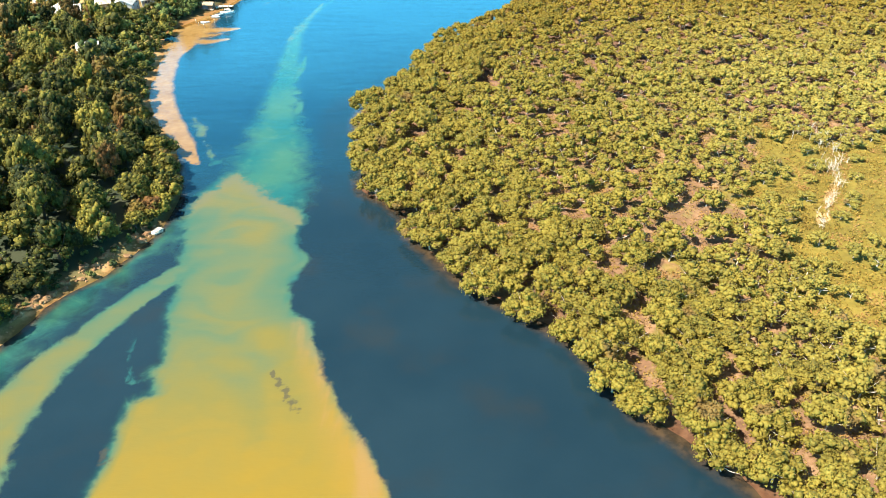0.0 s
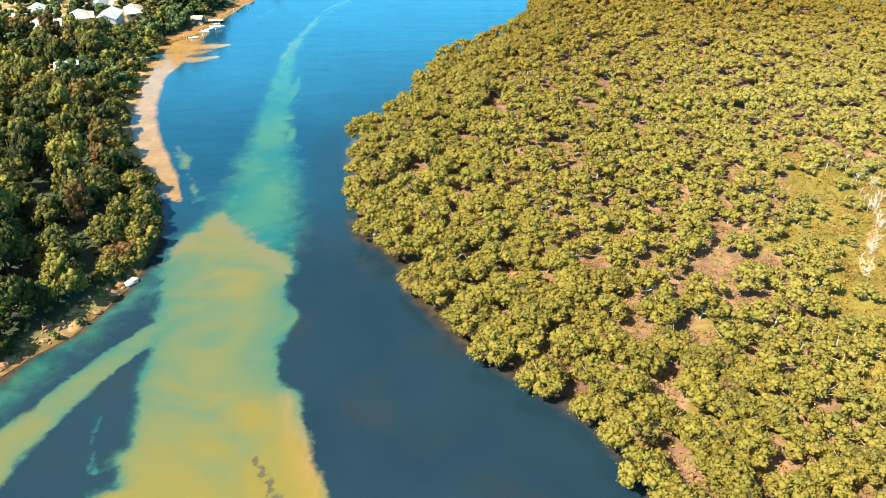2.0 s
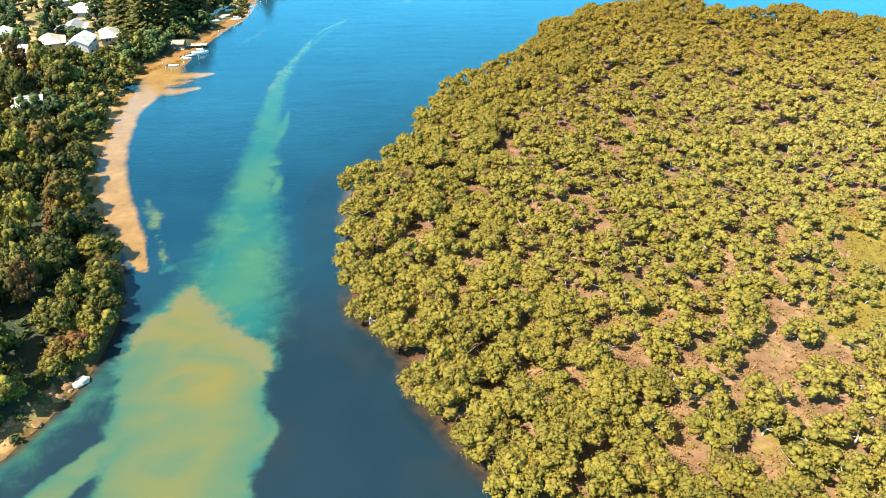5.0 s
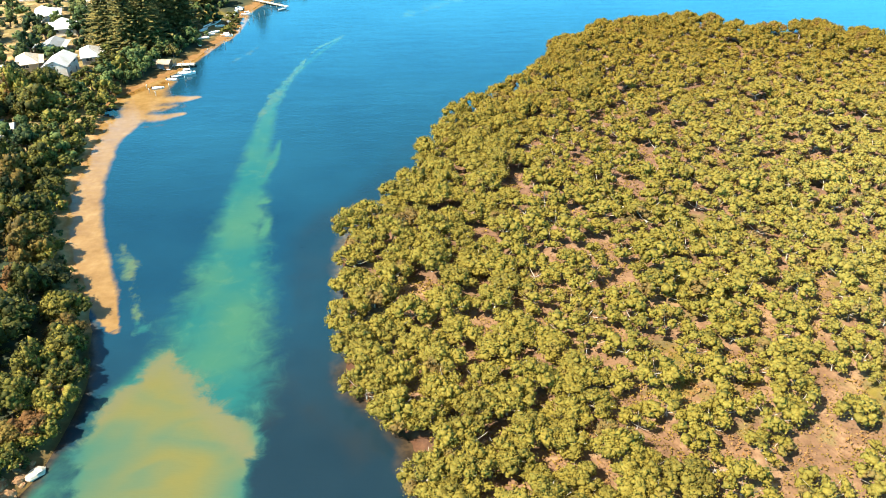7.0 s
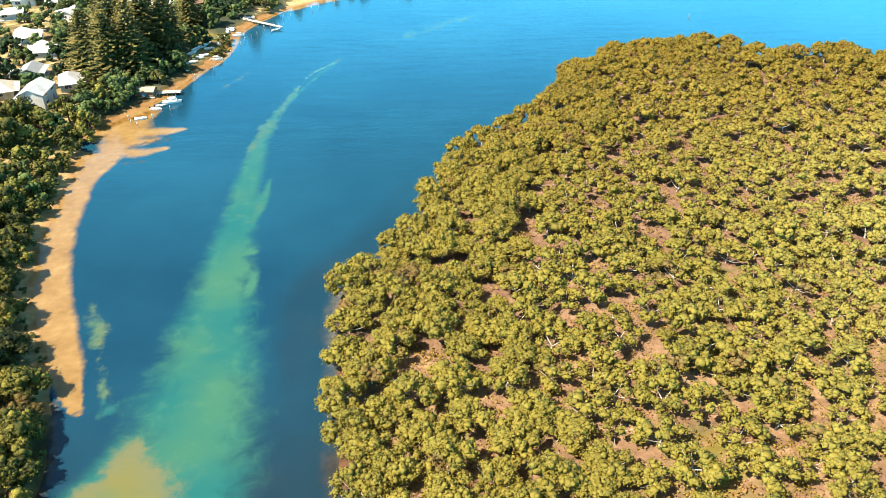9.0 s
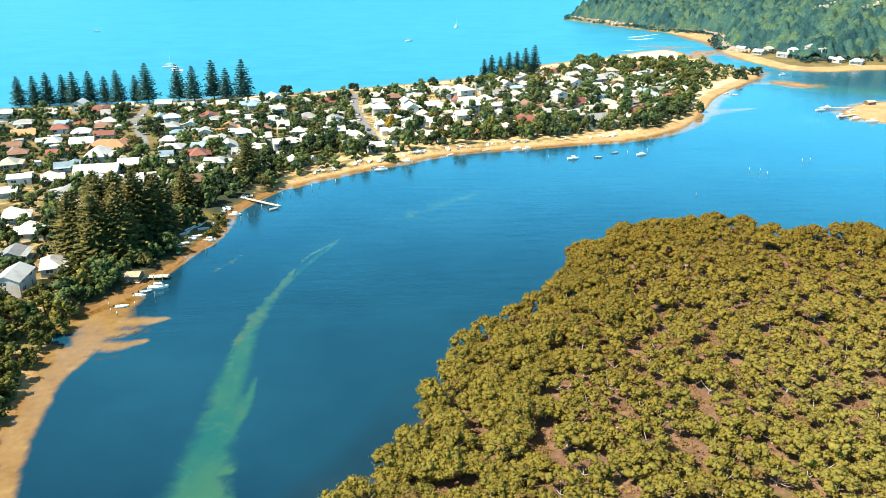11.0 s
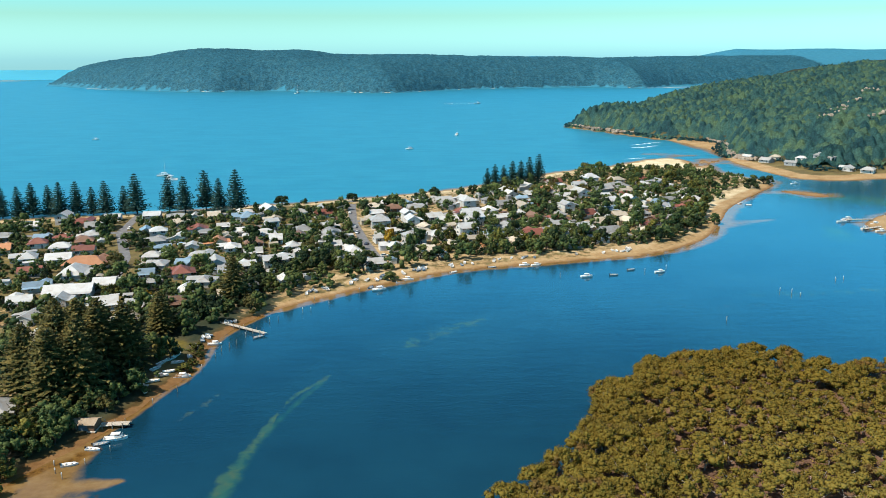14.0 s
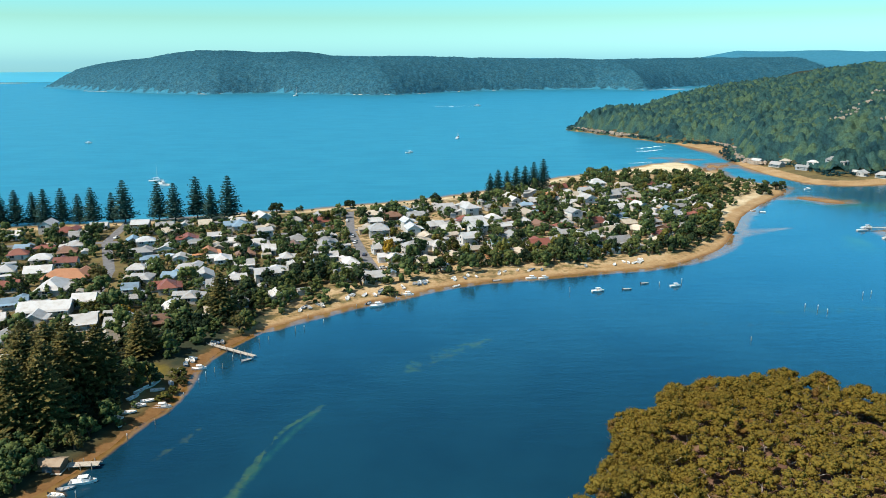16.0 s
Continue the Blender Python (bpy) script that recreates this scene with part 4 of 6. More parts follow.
# conifers in tiers
def conifer(rng, tiers, reach, ragged=0.12):
    out, fol = [tube([(0, 0, -0.02, 0.020), (0, 0, 0.5, 0.012), (0, 0, 1.0, 0.002)], 6)], []
    for k in range(tiers):
        f = k / (tiers - 1)
        z = 0.12 + 0.86 * f
        w = reach * (1 - f) ** 0.62 * rng.uniform(1 - ragged, 1 + ragged) + 0.012
        n = 9
        for j in range(n):
            a = 2 * np.pi * (j + 0.5 * (k % 2) + rng.uniform(-0.2, 0.2)) / n
            u, s = np.array((np.cos(a), np.sin(a), 0.0)), np.array((-np.sin(a), np.cos(a), 0.0))
            ww = w * rng.uniform(0.8, 1.1)
            wd = 0.044 * (1 - 0.5 * f) + 0.008
            root, mid, tip = np.array((0, 0, z)), u * ww * 0.55 + (0, 0, z + 0.006), u * ww + (0, 0, z + 0.016)
            sag = np.array((0, 0, -0.016))
            v = np.array([root, mid - s * wd + sag, tip, mid, mid, tip, mid + s * wd + sag, root - (0, 0, 0.012)])
            fol.append((v, np.array([(0, 1, 2, 3), (0, 4, 5, 6)])))
            for q in (0.35, 0.6, 0.8, 0.98):
                c = u * ww * q + (0, 0, z + 0.01)
                p = c + rng.normal(size=(2, 3)) * (0.02, 0.02, 0.008)
                fol.append(leaves_at(rng, p, rng.normal(size=(2, 3)) * 0.5 + (0, 0, 1), 0.024 * (1 - 0.4 * f)))
    core = BALL_V * (reach * 0.30, reach * 0.30, 0.36) + (0, 0, 0.46)
    core[:, :2] *= (1.15 - core[:, 2:3]) * 1.1
    fol.append((core, BALL_Q))
    return joined(out), joined(fol)


def conifer_meshes(count, tiers, reach, leaf):
    made = []
    for _ in range(count):
        t, f = conifer(rng, tiers, reach)
        made.append({"trunk": mesh_data("trunk", t, dark_bark), "crown": mesh_data("crown", f, leaf)})
    return made


plant_pine = plant_kind("norfolk_pine", conifer_meshes(4, 16, 0.30, pine_leaf), "tall dark green norfolk pine in a row behind the beach", "pine tree", "pines along the beach")
plant_dark_pine = plant_kind("norfolk_pine", conifer_meshes(3, 22, 0.42, brown_pine_leaf), "large brownish-green pine standing by the boat shed shore", "pine tree", "pines by the shore")
for x, y, h in [(-276, 688, 22), (-266, 690, 22), (-258, 693, 24), (-249, 698, 22), (-240, 694, 24), (-230, 697, 24), (-219, 696, 20), (-208, 691, 24),
                (-198, 698, 20), (-187, 690, 28), (-167, 696, 26), (-155, 691, 25), (-143, 700, 28), (-132, 693, 23), (-120, 692, 29),
                (61, 774, 16), (67, 773, 19), (75, 781, 17), (82, 780, 21), (90, 788, 20), (98, 794, 22), (106, 797, 24)]:
    plant_pine(int(rng.integers(0, 4)), x, y, float(height_at(x, y)) - 0.2, rng.uniform(0, 6.28), h)
for x, y, h in [(-111, 384, 25), (-104, 387, 24), (-121, 413, 25), (-121, 390, 24), (-114, 399, 27), (-107, 396, 25), (-104, 406, 27), (-98, 412, 24), (-112, 409, 26), (-97, 446, 17), (-78, 486, 20)]:
    plant_dark_pine(int(rng.integers(0, 3)), x, y, float(height_at(x, y)) - 0.2, rng.uniform(0, 6.28), h)

# hill forests
HILL = [crown(rng, 1.0, 1.4, -0.1, 5, 16, 0.14, core=1.0, tufts=2) for _ in range(6)]

def forest(name, label, box, gap, tries, allowed, shapes, material, size, tall=1.0, flat=True):
    spots = scatter(rng, box, gap, tries, allowed)
    zs = height_at(spots[:, 0], spots[:, 1])
    out = []
    for (x, y, g), z in zip(spots, zs):
        j = int(rng.integers(0, len(shapes)))
        out.append((turned(shapes[j][0], x, y, z - 0.6, rng.uniform(0, 6.28), g * size * rng.uniform(0.8, 1.25), tall), shapes[j][1]))
    return tagged(mesh_object(name, *joined(out), material, flat=flat), label, "forest", kind="stuff")


# the headland: one closed canopy of rounded crowns of many sizes
trees = scatter(rng, (225, 860, 860, 1640), lambda px, py: 6.3 + 2.3 * wavy(px, py, 21.0, 1.0) + 1.5 * wavy(px, py, 5.0, 2.0), 90000,
                lambda px, py: (headland_wood(px, py) > np.where(py < 960, 13, 3)) & (px < 0.60 * (py - 160) + 60))
tree_z = height_at(trees[:, 0], trees[:, 1])
top = tree_z + (4.5 + 0.6 * trees[:, 2] * rng.uniform(0.6, 1.6, len(trees))) * np.clip(headland_wood(trees[:, 0], trees[:, 1]) / 26, 0.45, 1)
near = KDTree(len(trees))
for k, (x, y, g) in enumerate(trees):
    near.insert((x, y, 0), k)
near.balance()
tx, ty, tq = sheet(np.arange(225, 860, 2.3), np.arange(860, 1640, 2.9))
tx, ty = tx + rng.uniform(-0.7, 0.7, len(tx)), ty + rng.uniform(-0.8, 0.8, len(ty))
inside_wood = (headland_wood(tx, ty) > np.where(ty < 960, 9, 0)) & (tx < 0.60 * (ty - 160) + 55)
tz, tone = height_at(tx, ty) - 1.0, np.zeros(len(tx))
tree_tone = rng.random(len(trees))
for k in np.flatnonzero(inside_wood):
    best = -1e9
    for _, m, d in near.find_n((tx[k], ty[k], 0), 4):
        r = 0.66 * trees[m, 2]
        z = top[m] - 1.5 * r * (d / r) ** 2
        if z > best:
            best, tone[k] = z, tree_tone[m]
    tz[k] = max(tz[k], best)
tz += np.where(inside_wood, rng.uniform(-0.7, 0.7, len(tz)), 0)
tq = tq[inside_wood[tq].sum(axis=1) > 1]
used, tq = np.unique(tq, return_inverse=True)
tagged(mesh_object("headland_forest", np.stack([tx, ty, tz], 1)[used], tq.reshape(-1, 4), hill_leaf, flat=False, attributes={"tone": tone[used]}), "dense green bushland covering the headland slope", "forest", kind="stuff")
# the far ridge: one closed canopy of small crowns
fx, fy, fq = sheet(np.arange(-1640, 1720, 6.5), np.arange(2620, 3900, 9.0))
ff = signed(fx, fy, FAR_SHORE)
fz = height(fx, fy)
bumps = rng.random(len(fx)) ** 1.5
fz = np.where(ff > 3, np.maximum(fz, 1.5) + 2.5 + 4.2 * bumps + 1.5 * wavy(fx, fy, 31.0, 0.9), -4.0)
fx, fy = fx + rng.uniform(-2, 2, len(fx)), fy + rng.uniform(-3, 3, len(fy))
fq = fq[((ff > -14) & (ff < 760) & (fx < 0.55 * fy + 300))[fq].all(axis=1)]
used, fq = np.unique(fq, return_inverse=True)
tagged(mesh_object("distant_forest", np.stack([fx, fy, fz], 1)[used], fq.reshape(-1, 4), hazy_ridge_leaf, flat=False), "forest tinted haze-blue on the distant ridge across the bay", "forest", kind="stuff")
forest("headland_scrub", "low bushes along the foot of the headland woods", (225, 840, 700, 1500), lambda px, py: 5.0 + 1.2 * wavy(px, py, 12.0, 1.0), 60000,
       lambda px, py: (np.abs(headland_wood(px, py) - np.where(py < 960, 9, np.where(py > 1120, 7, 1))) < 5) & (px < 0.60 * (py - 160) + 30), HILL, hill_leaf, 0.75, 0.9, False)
forest("bank_forest", "dense olive bushland on the inland side of the west bank", (-300, -80, -96, 250), lambda px, py: 7.5 + 1.5 * wavy(px, py, 20.0, 1.0), 9000,
       lambda px, py: (signed(px, py, WEST) > 5) & (px < -88 - 0.36 * py) & (px > -150 - 0.36 * py), HILL, gum_leaf, 0.85, 1.0, False)


# ---------------------------------------------------------------- the village
def part(name, arrays, material, parent, label=""):
    ob = mesh_object(name, *arrays, material, parent)
    return tagged(ob, label) if label else ob


def block(x0, y0, z0, x1, y1, z1):
    v = np.array([(x, y, z) for x in (x0, x1) for y in (y0, y1) for z in (z0, z1)], float)
    return v, LUMP_Q


def thing(name, x, y, z, turn, label, category, group=""):
    root = new(name)
    root.empty_display_size = 0.5
    root.matrix_world = Matrix.LocRotScale((x, y, z), Euler((0, 0, turn)), None)
    return tagged(root, label, category, group)


white_wall = plain("white weatherboard", (0.60, 0.58, 0.54), 0.7, 0.3, 2.5, vary=0.35)
cream_wall = plain("cream render", (0.52, 0.44, 0.32), 0.8, 0.3, 2.5, vary=0.3)
red_wall = plain("dark red boards", (0.16, 0.035, 0.025), 0.7, 0.25, 2.0)
brown_wall = plain("brown timber wall", (0.17, 0.095, 0.055), 0.8, 0.3, 2.0)
grey_wall = plain("grey board wall", (0.32, 0.33, 0.33), 0.8, 0.25, 2.0)


def roof_mat(name, colour, wear=0.22):
    n = Nodes(name, 0.55, 0.0, 0.4)
    rust = n.span(n.noise(3.0, 5.0, 0.65), 0.42, 0.75)
    c = n.mix(rust, colour, tuple(x * (1 - wear) * k for x, k in zip(colour, (1.0, 0.93, 0.84))))
    c = n.mix(1.0, c, n.math("ADD", n.math("MULTIPLY", n.rand(), 0.40), 0.62), "MULTIPLY")
    wave = n.t.nodes.new("ShaderNodeTexWave")
    wave.inputs["Scale"].default_value = 4.0
    n.link(n.t.nodes.new("ShaderNodeTexCoord").outputs["Object"], wave.inputs["Vector"])
    n.bump(wave.outputs[1], 0.3, 0.04)
    return n.colour(c)


ROOF = {"w": roof_mat("white sheet roof", (0.50, 0.49, 0.465)), "W": roof_mat("pale sheet roof", (0.47, 0.47, 0.46)),
        "r": roof_mat("terracotta tile roof", (0.22, 0.075, 0.05)), "o": roof_mat("orange tile roof", (0.50, 0.22, 0.10)),
        "b": roof_mat("blue-grey sheet roof", (0.22, 0.32, 0.40)), "g": roof_mat("grey sheet roof", (0.30, 0.30, 0.29)),
        "c": roof_mat("cream sheet roof", (0.50, 0.43, 0.33)), "R": roof_mat("dark red sheet roof", (0.17, 0.05, 0.04)),
        "n": roof_mat("brown tile roof", (0.20, 0.11, 0.07))}
ROOF_WORD = {"w": "white", "W": "pale", "r": "terracotta", "o": "orange", "b": "blue-grey", "g": "grey", "c": "cream", "R": "dark red", "n": "brown"}
WALL = {"w": white_wall, "W": white_wall, "r": white_wall, "o": cream_wall, "b": white_wall, "g": grey_wall, "c": cream_wall, "R": red_wall, "n": brown_wall}
WALL_WORD = {"w": "white", "W": "white two-storey", "r": "white", "o": "cream", "b": "white", "g": "grey", "c": "cream", "R": "dark red", "n": "brown"}
glass_n = Nodes("window glass", 0.08, 0.0, 0.6)
glass = glass_n.colour(glass_n.mix(glass_n.span(glass_n.noise(2.0, 2.0), 0.4, 0.6), (0.02, 0.03, 0.04), (0.05, 0.065, 0.075)))
door_paint = plain("door paint", (0.12, 0.14, 0.16), 0.5)
trim_paint = plain("window trim", (0.70, 0.69, 0.66), 0.6, 0.1)
timber = plain("weathered timber", (0.34, 0.28, 0.22), 0.9, 0.4, 0.8)
pale_timber = plain("sun-bleached timber", (0.52, 0.46, 0.38), 0.9, 0.3, 0.8)

WINDOW_FRAME = mesh_data("window", joined([block(-1.2, -0.06, 0, 1.2, 0.02, 0.09), block(-1.2, -0.06, 1.31, 1.2, 0.02, 1.4), block(-1.2, -0.06, 0.09, -1.11, 0.02, 1.31),
                                           block(1.11, -0.06, 0.09, 1.2, 0.02, 1.31), block(-0.04, -0.05, 0.09, 0.04, 0.02, 1.31)]), trim_paint)
PANE = mesh_data("pane", block(-1.105, -0.03, 0.095, 1.105, 0.015, 1.305), glass)
DOOR = mesh_data("door", joined([block(-0.45, -0.05, 0, 0.45, 0.02, 2.05), block(-0.36, -0.07, 1.1, 0.36, -0.045, 1.9)]), door_paint)


def gable(w, d, eave, ridge, over=0.5, thick=0.14):
    """A pitched roof over a w x d house, ridge along x, with open eaves."""
    a, b = w / 2 + over, d / 2 + over
    drop = (ridge - eave) * over / (d / 2)
    v = [(s * a, t * b, eave - drop) for s in (-1, 1) for t in (-1, 1)] + [(-a, 0, ridge), (a, 0, ridge)]
    v = np.array(v + [(x, y, z + thick) for x, y, z in v], float)
    q = [(6, 8, 11, 10), (9, 7, 10, 11), (0, 4, 5, 2), (3, 5, 4, 1), (0, 2, 8, 6), (3, 1, 7, 9), (0, 6, 10, 4), (1, 4, 10, 7), (2, 5, 11, 8), (3, 9, 11, 5)]
    return v, np.array(q)


def hip(w, d, eave, ridge, over=0.5, thick=0.14):
    a, b = w / 2 + over, d / 2 + over
    drop = (ridge - eave) * over / (d / 2)
    r = max(w / 2 - d / 2, 0.3)
    v = [(s * a, t * b, eave - drop) for s in (-1, 1) for t in (-1, 1)] + [(-r, 0, ridge), (r, 0, ridge)]
    v = np.array(v + [(x, y, z + thick) for x, y, z in v], float)
    q = [(6, 8, 11, 10), (9, 7, 10, 11), (0, 4, 5, 2), (3, 5, 4, 1), (0, 2, 8, 6), (3, 1, 7, 9), (0, 6, 7, 1), (2, 3, 9, 8), (6, 10, 10, 7), (8, 9, 11, 11)]
    v = np.concatenate([v, v[[10, 11]] + (0, 0, 0.002)])
    q[8], q[9] = (6, 10, 12, 7), (8, 9, 13, 11)
    return v, np.array(q)


def walls(w, d, h, ridge, gabled):
    """Four walls with thickness, in one piece; gable ends where the roof is pitched."""
    t = 0.16
    ring = [(-1, -1), (1, -1), (1, 1), (-1, 1)]
    v = [(sx * (w / 2 - k), sy * (d / 2 - k), z) for k in (0, t) for z in (-0.5, h) for sx, sy in ring]
    q = []
    for k in range(4):
        m = (k + 1) % 4
        q += [(k, m, 4 + m, 4 + k), (8 + m, 8 + k, 12 + k, 12 + m), (m, k, 8 + k, 8 + m)]
        if not gabled or k in (0, 2):
            q.append((4 + k, 4 + m, 12 + m, 12 + k))
    if gabled:
        for a, b, s in ((5, 6, 1), (7, 4, -1)):
            n = len(v)
            v += [(s * w / 2, 0, ridge), (s * (w / 2 - t), 0, ridge), (s * w / 2, 0, h), (s * (w / 2 - t), 0, h)]
            q += [(a, n + 2, b, n), (b + 8, n + 3, a + 8, n + 1), (a, n, n + 1, a + 8), (n, b, b + 8, n + 1)]
    return np.array(v, float), np.array(q)


HOUSES = []


def house(x, y, w, kind, turn):
    two = kind == "W"
    w = min(max(w * 0.86, 6.5), 22.0)
    d = min(max(w * rng.uniform(0.58, 0.8), 6.0), 11.0)
    h = (5.2 if two else 2.8) * rng.uniform(0.95, 1.1)
    ridge = h + d * rng.uniform(0.18, 0.32)
    gabled = rng.random() < 0.6
    z = float(height_at(x, y)) + 0.35
    HOUSES.append((x, y, 0.5 * max(w, d) + 1.0))
    root = thing("house", x, y, z, turn, f"{WALL_WORD[kind]} holiday cottage with a {ROOF_WORD[kind]} {'gabled' if gabled else 'hipped'} roof", "house", "houses of the village")
    body, top = [walls(w, d, h, ridge, gabled)], [(gable if gabled else hip)(w, d, h, ridge)]
    if not two and rng.random() < 0.6:
        # a wing across the house, its gable to the yard
        span, reach, side = d * rng.uniform(0.55, 0.8), d / 2 + rng.uniform(2.5, 5.0), float(rng.choice([-1, 1]))
        low = h + 0.9 * (ridge - h) * span / d
        for made, (v, q) in ((body, walls(reach, span, h - 0.02, low, True)), (top, gable(reach, span, h - 0.02, low))):
            v = np.column_stack([-v[:, 1] + side * (w / 2 - span / 2 - 0.2), v[:, 0] + reach / 2, v[:, 2]])
            made.append((v, q))
    part("wall", joined(body), WALL[kind], root)
    part("roof", joined(top), ROOF[kind], root)
    if len(top) == 1 and rng.random() < 0.6:
        ww, wd, side = w * rng.uniform(0.34, 0.5), rng.uniform(2.6, 4.6), float(rng.choice([-1, 1]))
        wh = min(h, 2.8) * rng.uniform(0.85, 1.0)
        cx, cy = side * (w / 2 - ww / 2), d / 2 + wd / 2 + 0.02
        v, q = walls(ww, wd, wh, wh, False)
        part("wall", (v + (cx, cy, 0), q), WALL[kind], root)
        a, b = ww / 2 + 0.3, wd / 2 + 0.3
        tilt = [(cx - a, cy - wd / 2 + 0.03, wh + 0.5), (cx + a, cy - wd / 2 + 0.03, wh + 0.5), (cx + a, cy + b, wh + 0.04), (cx - a, cy + b, wh + 0.04)]
        v = np.array(tilt + [(x0, y0, z0 + 0.12) for x0, y0, z0 in tilt])
        part("lean_to_roof", (v, np.array([(0, 3, 2, 1), (4, 5, 6, 7), (0, 1, 5, 4), (1, 2, 6, 5), (2, 3, 7, 6), (3, 0, 4, 7)])), ROOF[kind if rng.random() < 0.6 else "g"], root)
    for level in ((0.95, 3.65) if two else (0.95,)):
        count = max(2, int(w / 5.2))
        for side in (-1,):
            for k in range(count):
                wx = -w / 2 + w * (k + 0.5) / count
                if level < 2 and side < 0 and k == count // 2:
                    o = new("door", DOOR)
                    o.parent, o.location = root, (wx, -d / 2, 0.0)
                    continue
                o = new("window", WINDOW_FRAME)
                o.parent, o.location, o.rotation_euler = root, (wx, side * d / 2, level), (0, 0, 0 if side < 0 else math.pi)
                g = new("pane", PANE)
                g.parent = o
        for side in ((-1, 1) if two else (-1,)):
            o = new("window", WINDOW_FRAME)
            o.parent, o.location, o.rotation_euler = root, (side * w / 2, 0.1 * d, level), (0, 0, side * math.pi / 2)
            g = new("pane", PANE)
            g.parent = o
    if rng.random() < 0.65:
        pd = rng.uniform(1.8, 3.0)
        y0 = -d / 2 - pd
        part("veranda_roof", (np.array([(-w / 2 - 0.2, y0, h - 0.45), (w / 2 + 0.2, y0, h - 0.45), (w / 2 + 0.2, -d / 2 - 0.02, h - 0.1), (-w / 2 - 0.2, -d / 2 - 0.02, h - 0.1),
                                        (-w / 2 - 0.2, y0, h - 0.37), (w / 2 + 0.2, y0, h - 0.37), (w / 2 + 0.2, -d / 2 - 0.02, h - 0.02), (-w / 2 - 0.2, -d / 2 - 0.02, h - 0.02)]),
                              np.array([(0, 3, 2, 1), (4, 5, 6, 7), (0, 1, 5, 4), (1, 2, 6, 5), (2, 3, 7, 6), (3, 0, 4, 7)])), ROOF[kind], root)
        part("deck", block(-w / 2, y0, -0.5, w / 2, -d / 2 - 0.02, -0.02), pale_timber, root)
        for k in range(2):
            px = -w / 2 + 0.1 + (w - 0.2) * k
            part("post", block(px - 0.06, y0 + 0.05, -0.02, px + 0.06, y0 + 0.17, h - 0.44), trim_paint, root)
    return root


def street(rows, turn):
    for row in rows.split(";"):
        x, y, w, kind = row.split()
        house(float(x), float(y), float(w), kind, turn + float(rng.choice([0, 0, math.pi / 2])) + rng.uniform(-0.22, 0.22))


street("-236 641 12 w;-223 660 14 W;-208 651 14 r;-214 608 9 b;-202 607 11 r;-193 584 12 w;-177 575 13 r;-183 558 14 w;-165 547 24 o;-164 530 20 w;"
       "-195 667 12 w;-167 660 12 W;-153 662 12 g;-141 664 11 w;-130 668 9 c;-148 610 11 W;-134 602 11 w;-122 616 10 g;-116 634 9 w;-103 618 11 w", 0.18)
street("-99 577 13 w;-111 560 13 w;-121 581 10 w;-126 541 12 w;-116 546 8 b;-136 560 10 w;-97 511 11 w;-101 495 12 w;-141 508 11 w;-128 526 8 b;-153 498 23 w;"
       "-151 484 9 w;-154 462 12 w;-116 477 11 w;-113 456 12 c;-90 528 10 g;-181 464 12 w;-168 484 11 w", 0.12)
street("-111 677 11 w;-95 674 15 W;-75 672 12 w;-86 630 9 W;-66 618 12 g;-78 596 8 w;-67 552 11 w;-57 566 9 w;-44 580 10 w;-47 564 10 b;-60 689 11 g;"
       "-51 628 12 w;-82 537 8 w;-28 690 13 c;-20 633 13 W;-10 612 12 w;0 633 12 W;-10 574 12 w;14 652 12 w;-3 701 12 b;8 715 9 w;14 599 12 w", 0.36)
street("25 699 12 g;38 717 12 w;22 624 10 c;39 635 12 W;33 668 9 r;52 672 12 w;53 731 11 w;65 696 13 g;48 598 12 b;33 588 10 c;92 772 18 w;74 752 16 w;"
       "89 735 12 w;91 702 13 R;112 722 13 w;129 741 14 w;150 757 16 w;57 647 12 w;71 662 9 w;58 620 12 g;96 670 8 c;102 615 14 w;83 608 11 g", 0.48)
street("155 676 12 w;168 664 12 W;176 717 12 w;154 636 14 n;134 631 13 c;122 645 9 w;202 730 11 w;186 776 11 w;119 768 11 w;141 700 12 w", 0.7)
street("-124 376 13 w;-129 360 14 W;-128 346 10 g;-145 369 12 c;-154 355 14 w;-142 387 11 g;-166 376 14 w;-128 306 9 g;-127 296 8 w;-146 410 12 w;-160 430 12 w;-140 436 11 c", 0.25)
for x, y, g in scatter(rng, (-290, 480, 215, 800), lambda px, py: 15.5 + 9.0 * (px < -65), 4000,
                       lambda px, py: (signed(px, py, WEST) > np.where(py > 640 + 0.35 * px, 44, 24)) & (px > -92 - 0.30 * py) & np.all([np.hypot(px - a, py - b) > r + 7.6 for a, b, r in HOUSES], axis=0)
                       & np.all([to_line(px, py, line, closed=False)[0] > 9 for line in ROADS], axis=0)):
    house(float(x), float(y), rng.uniform(10, 14.5), "wcgnwcgbrowW"[int(rng.integers(0, 12))], 0.3 + float(rng.choice([0, math.pi / 2])))
street("346 942 12 w;353 915 12 w;368 928 11 c;366 890 13 g;377 893 11 w;386 876 12 g;392 868 11 w;399 850 11 w;411 838 12 w", -0.9)


def garden_shed(x, y, w, d, kind, turn):
    """A low shed or carport roof in a back yard."""
    HOUSES.append((x, y, 0.5 * max(w, d)))
    h = float(rng.uniform(2.1, 2.6))
    root = thing("garden_shed", x, y, float(height_at(x, y)) + 0.3, turn, f"small {WALL_WORD[kind].split()[0]} back-yard shed with a {ROOF_WORD[kind]} roof", "shed", "back-yard sheds")
    part("wall", walls(w, d, h, h + 0.5, True), WALL[kind], root)
    part("roof", gable(w, d, h, h + 0.5, 0.3, 0.1), ROOF[kind], root)


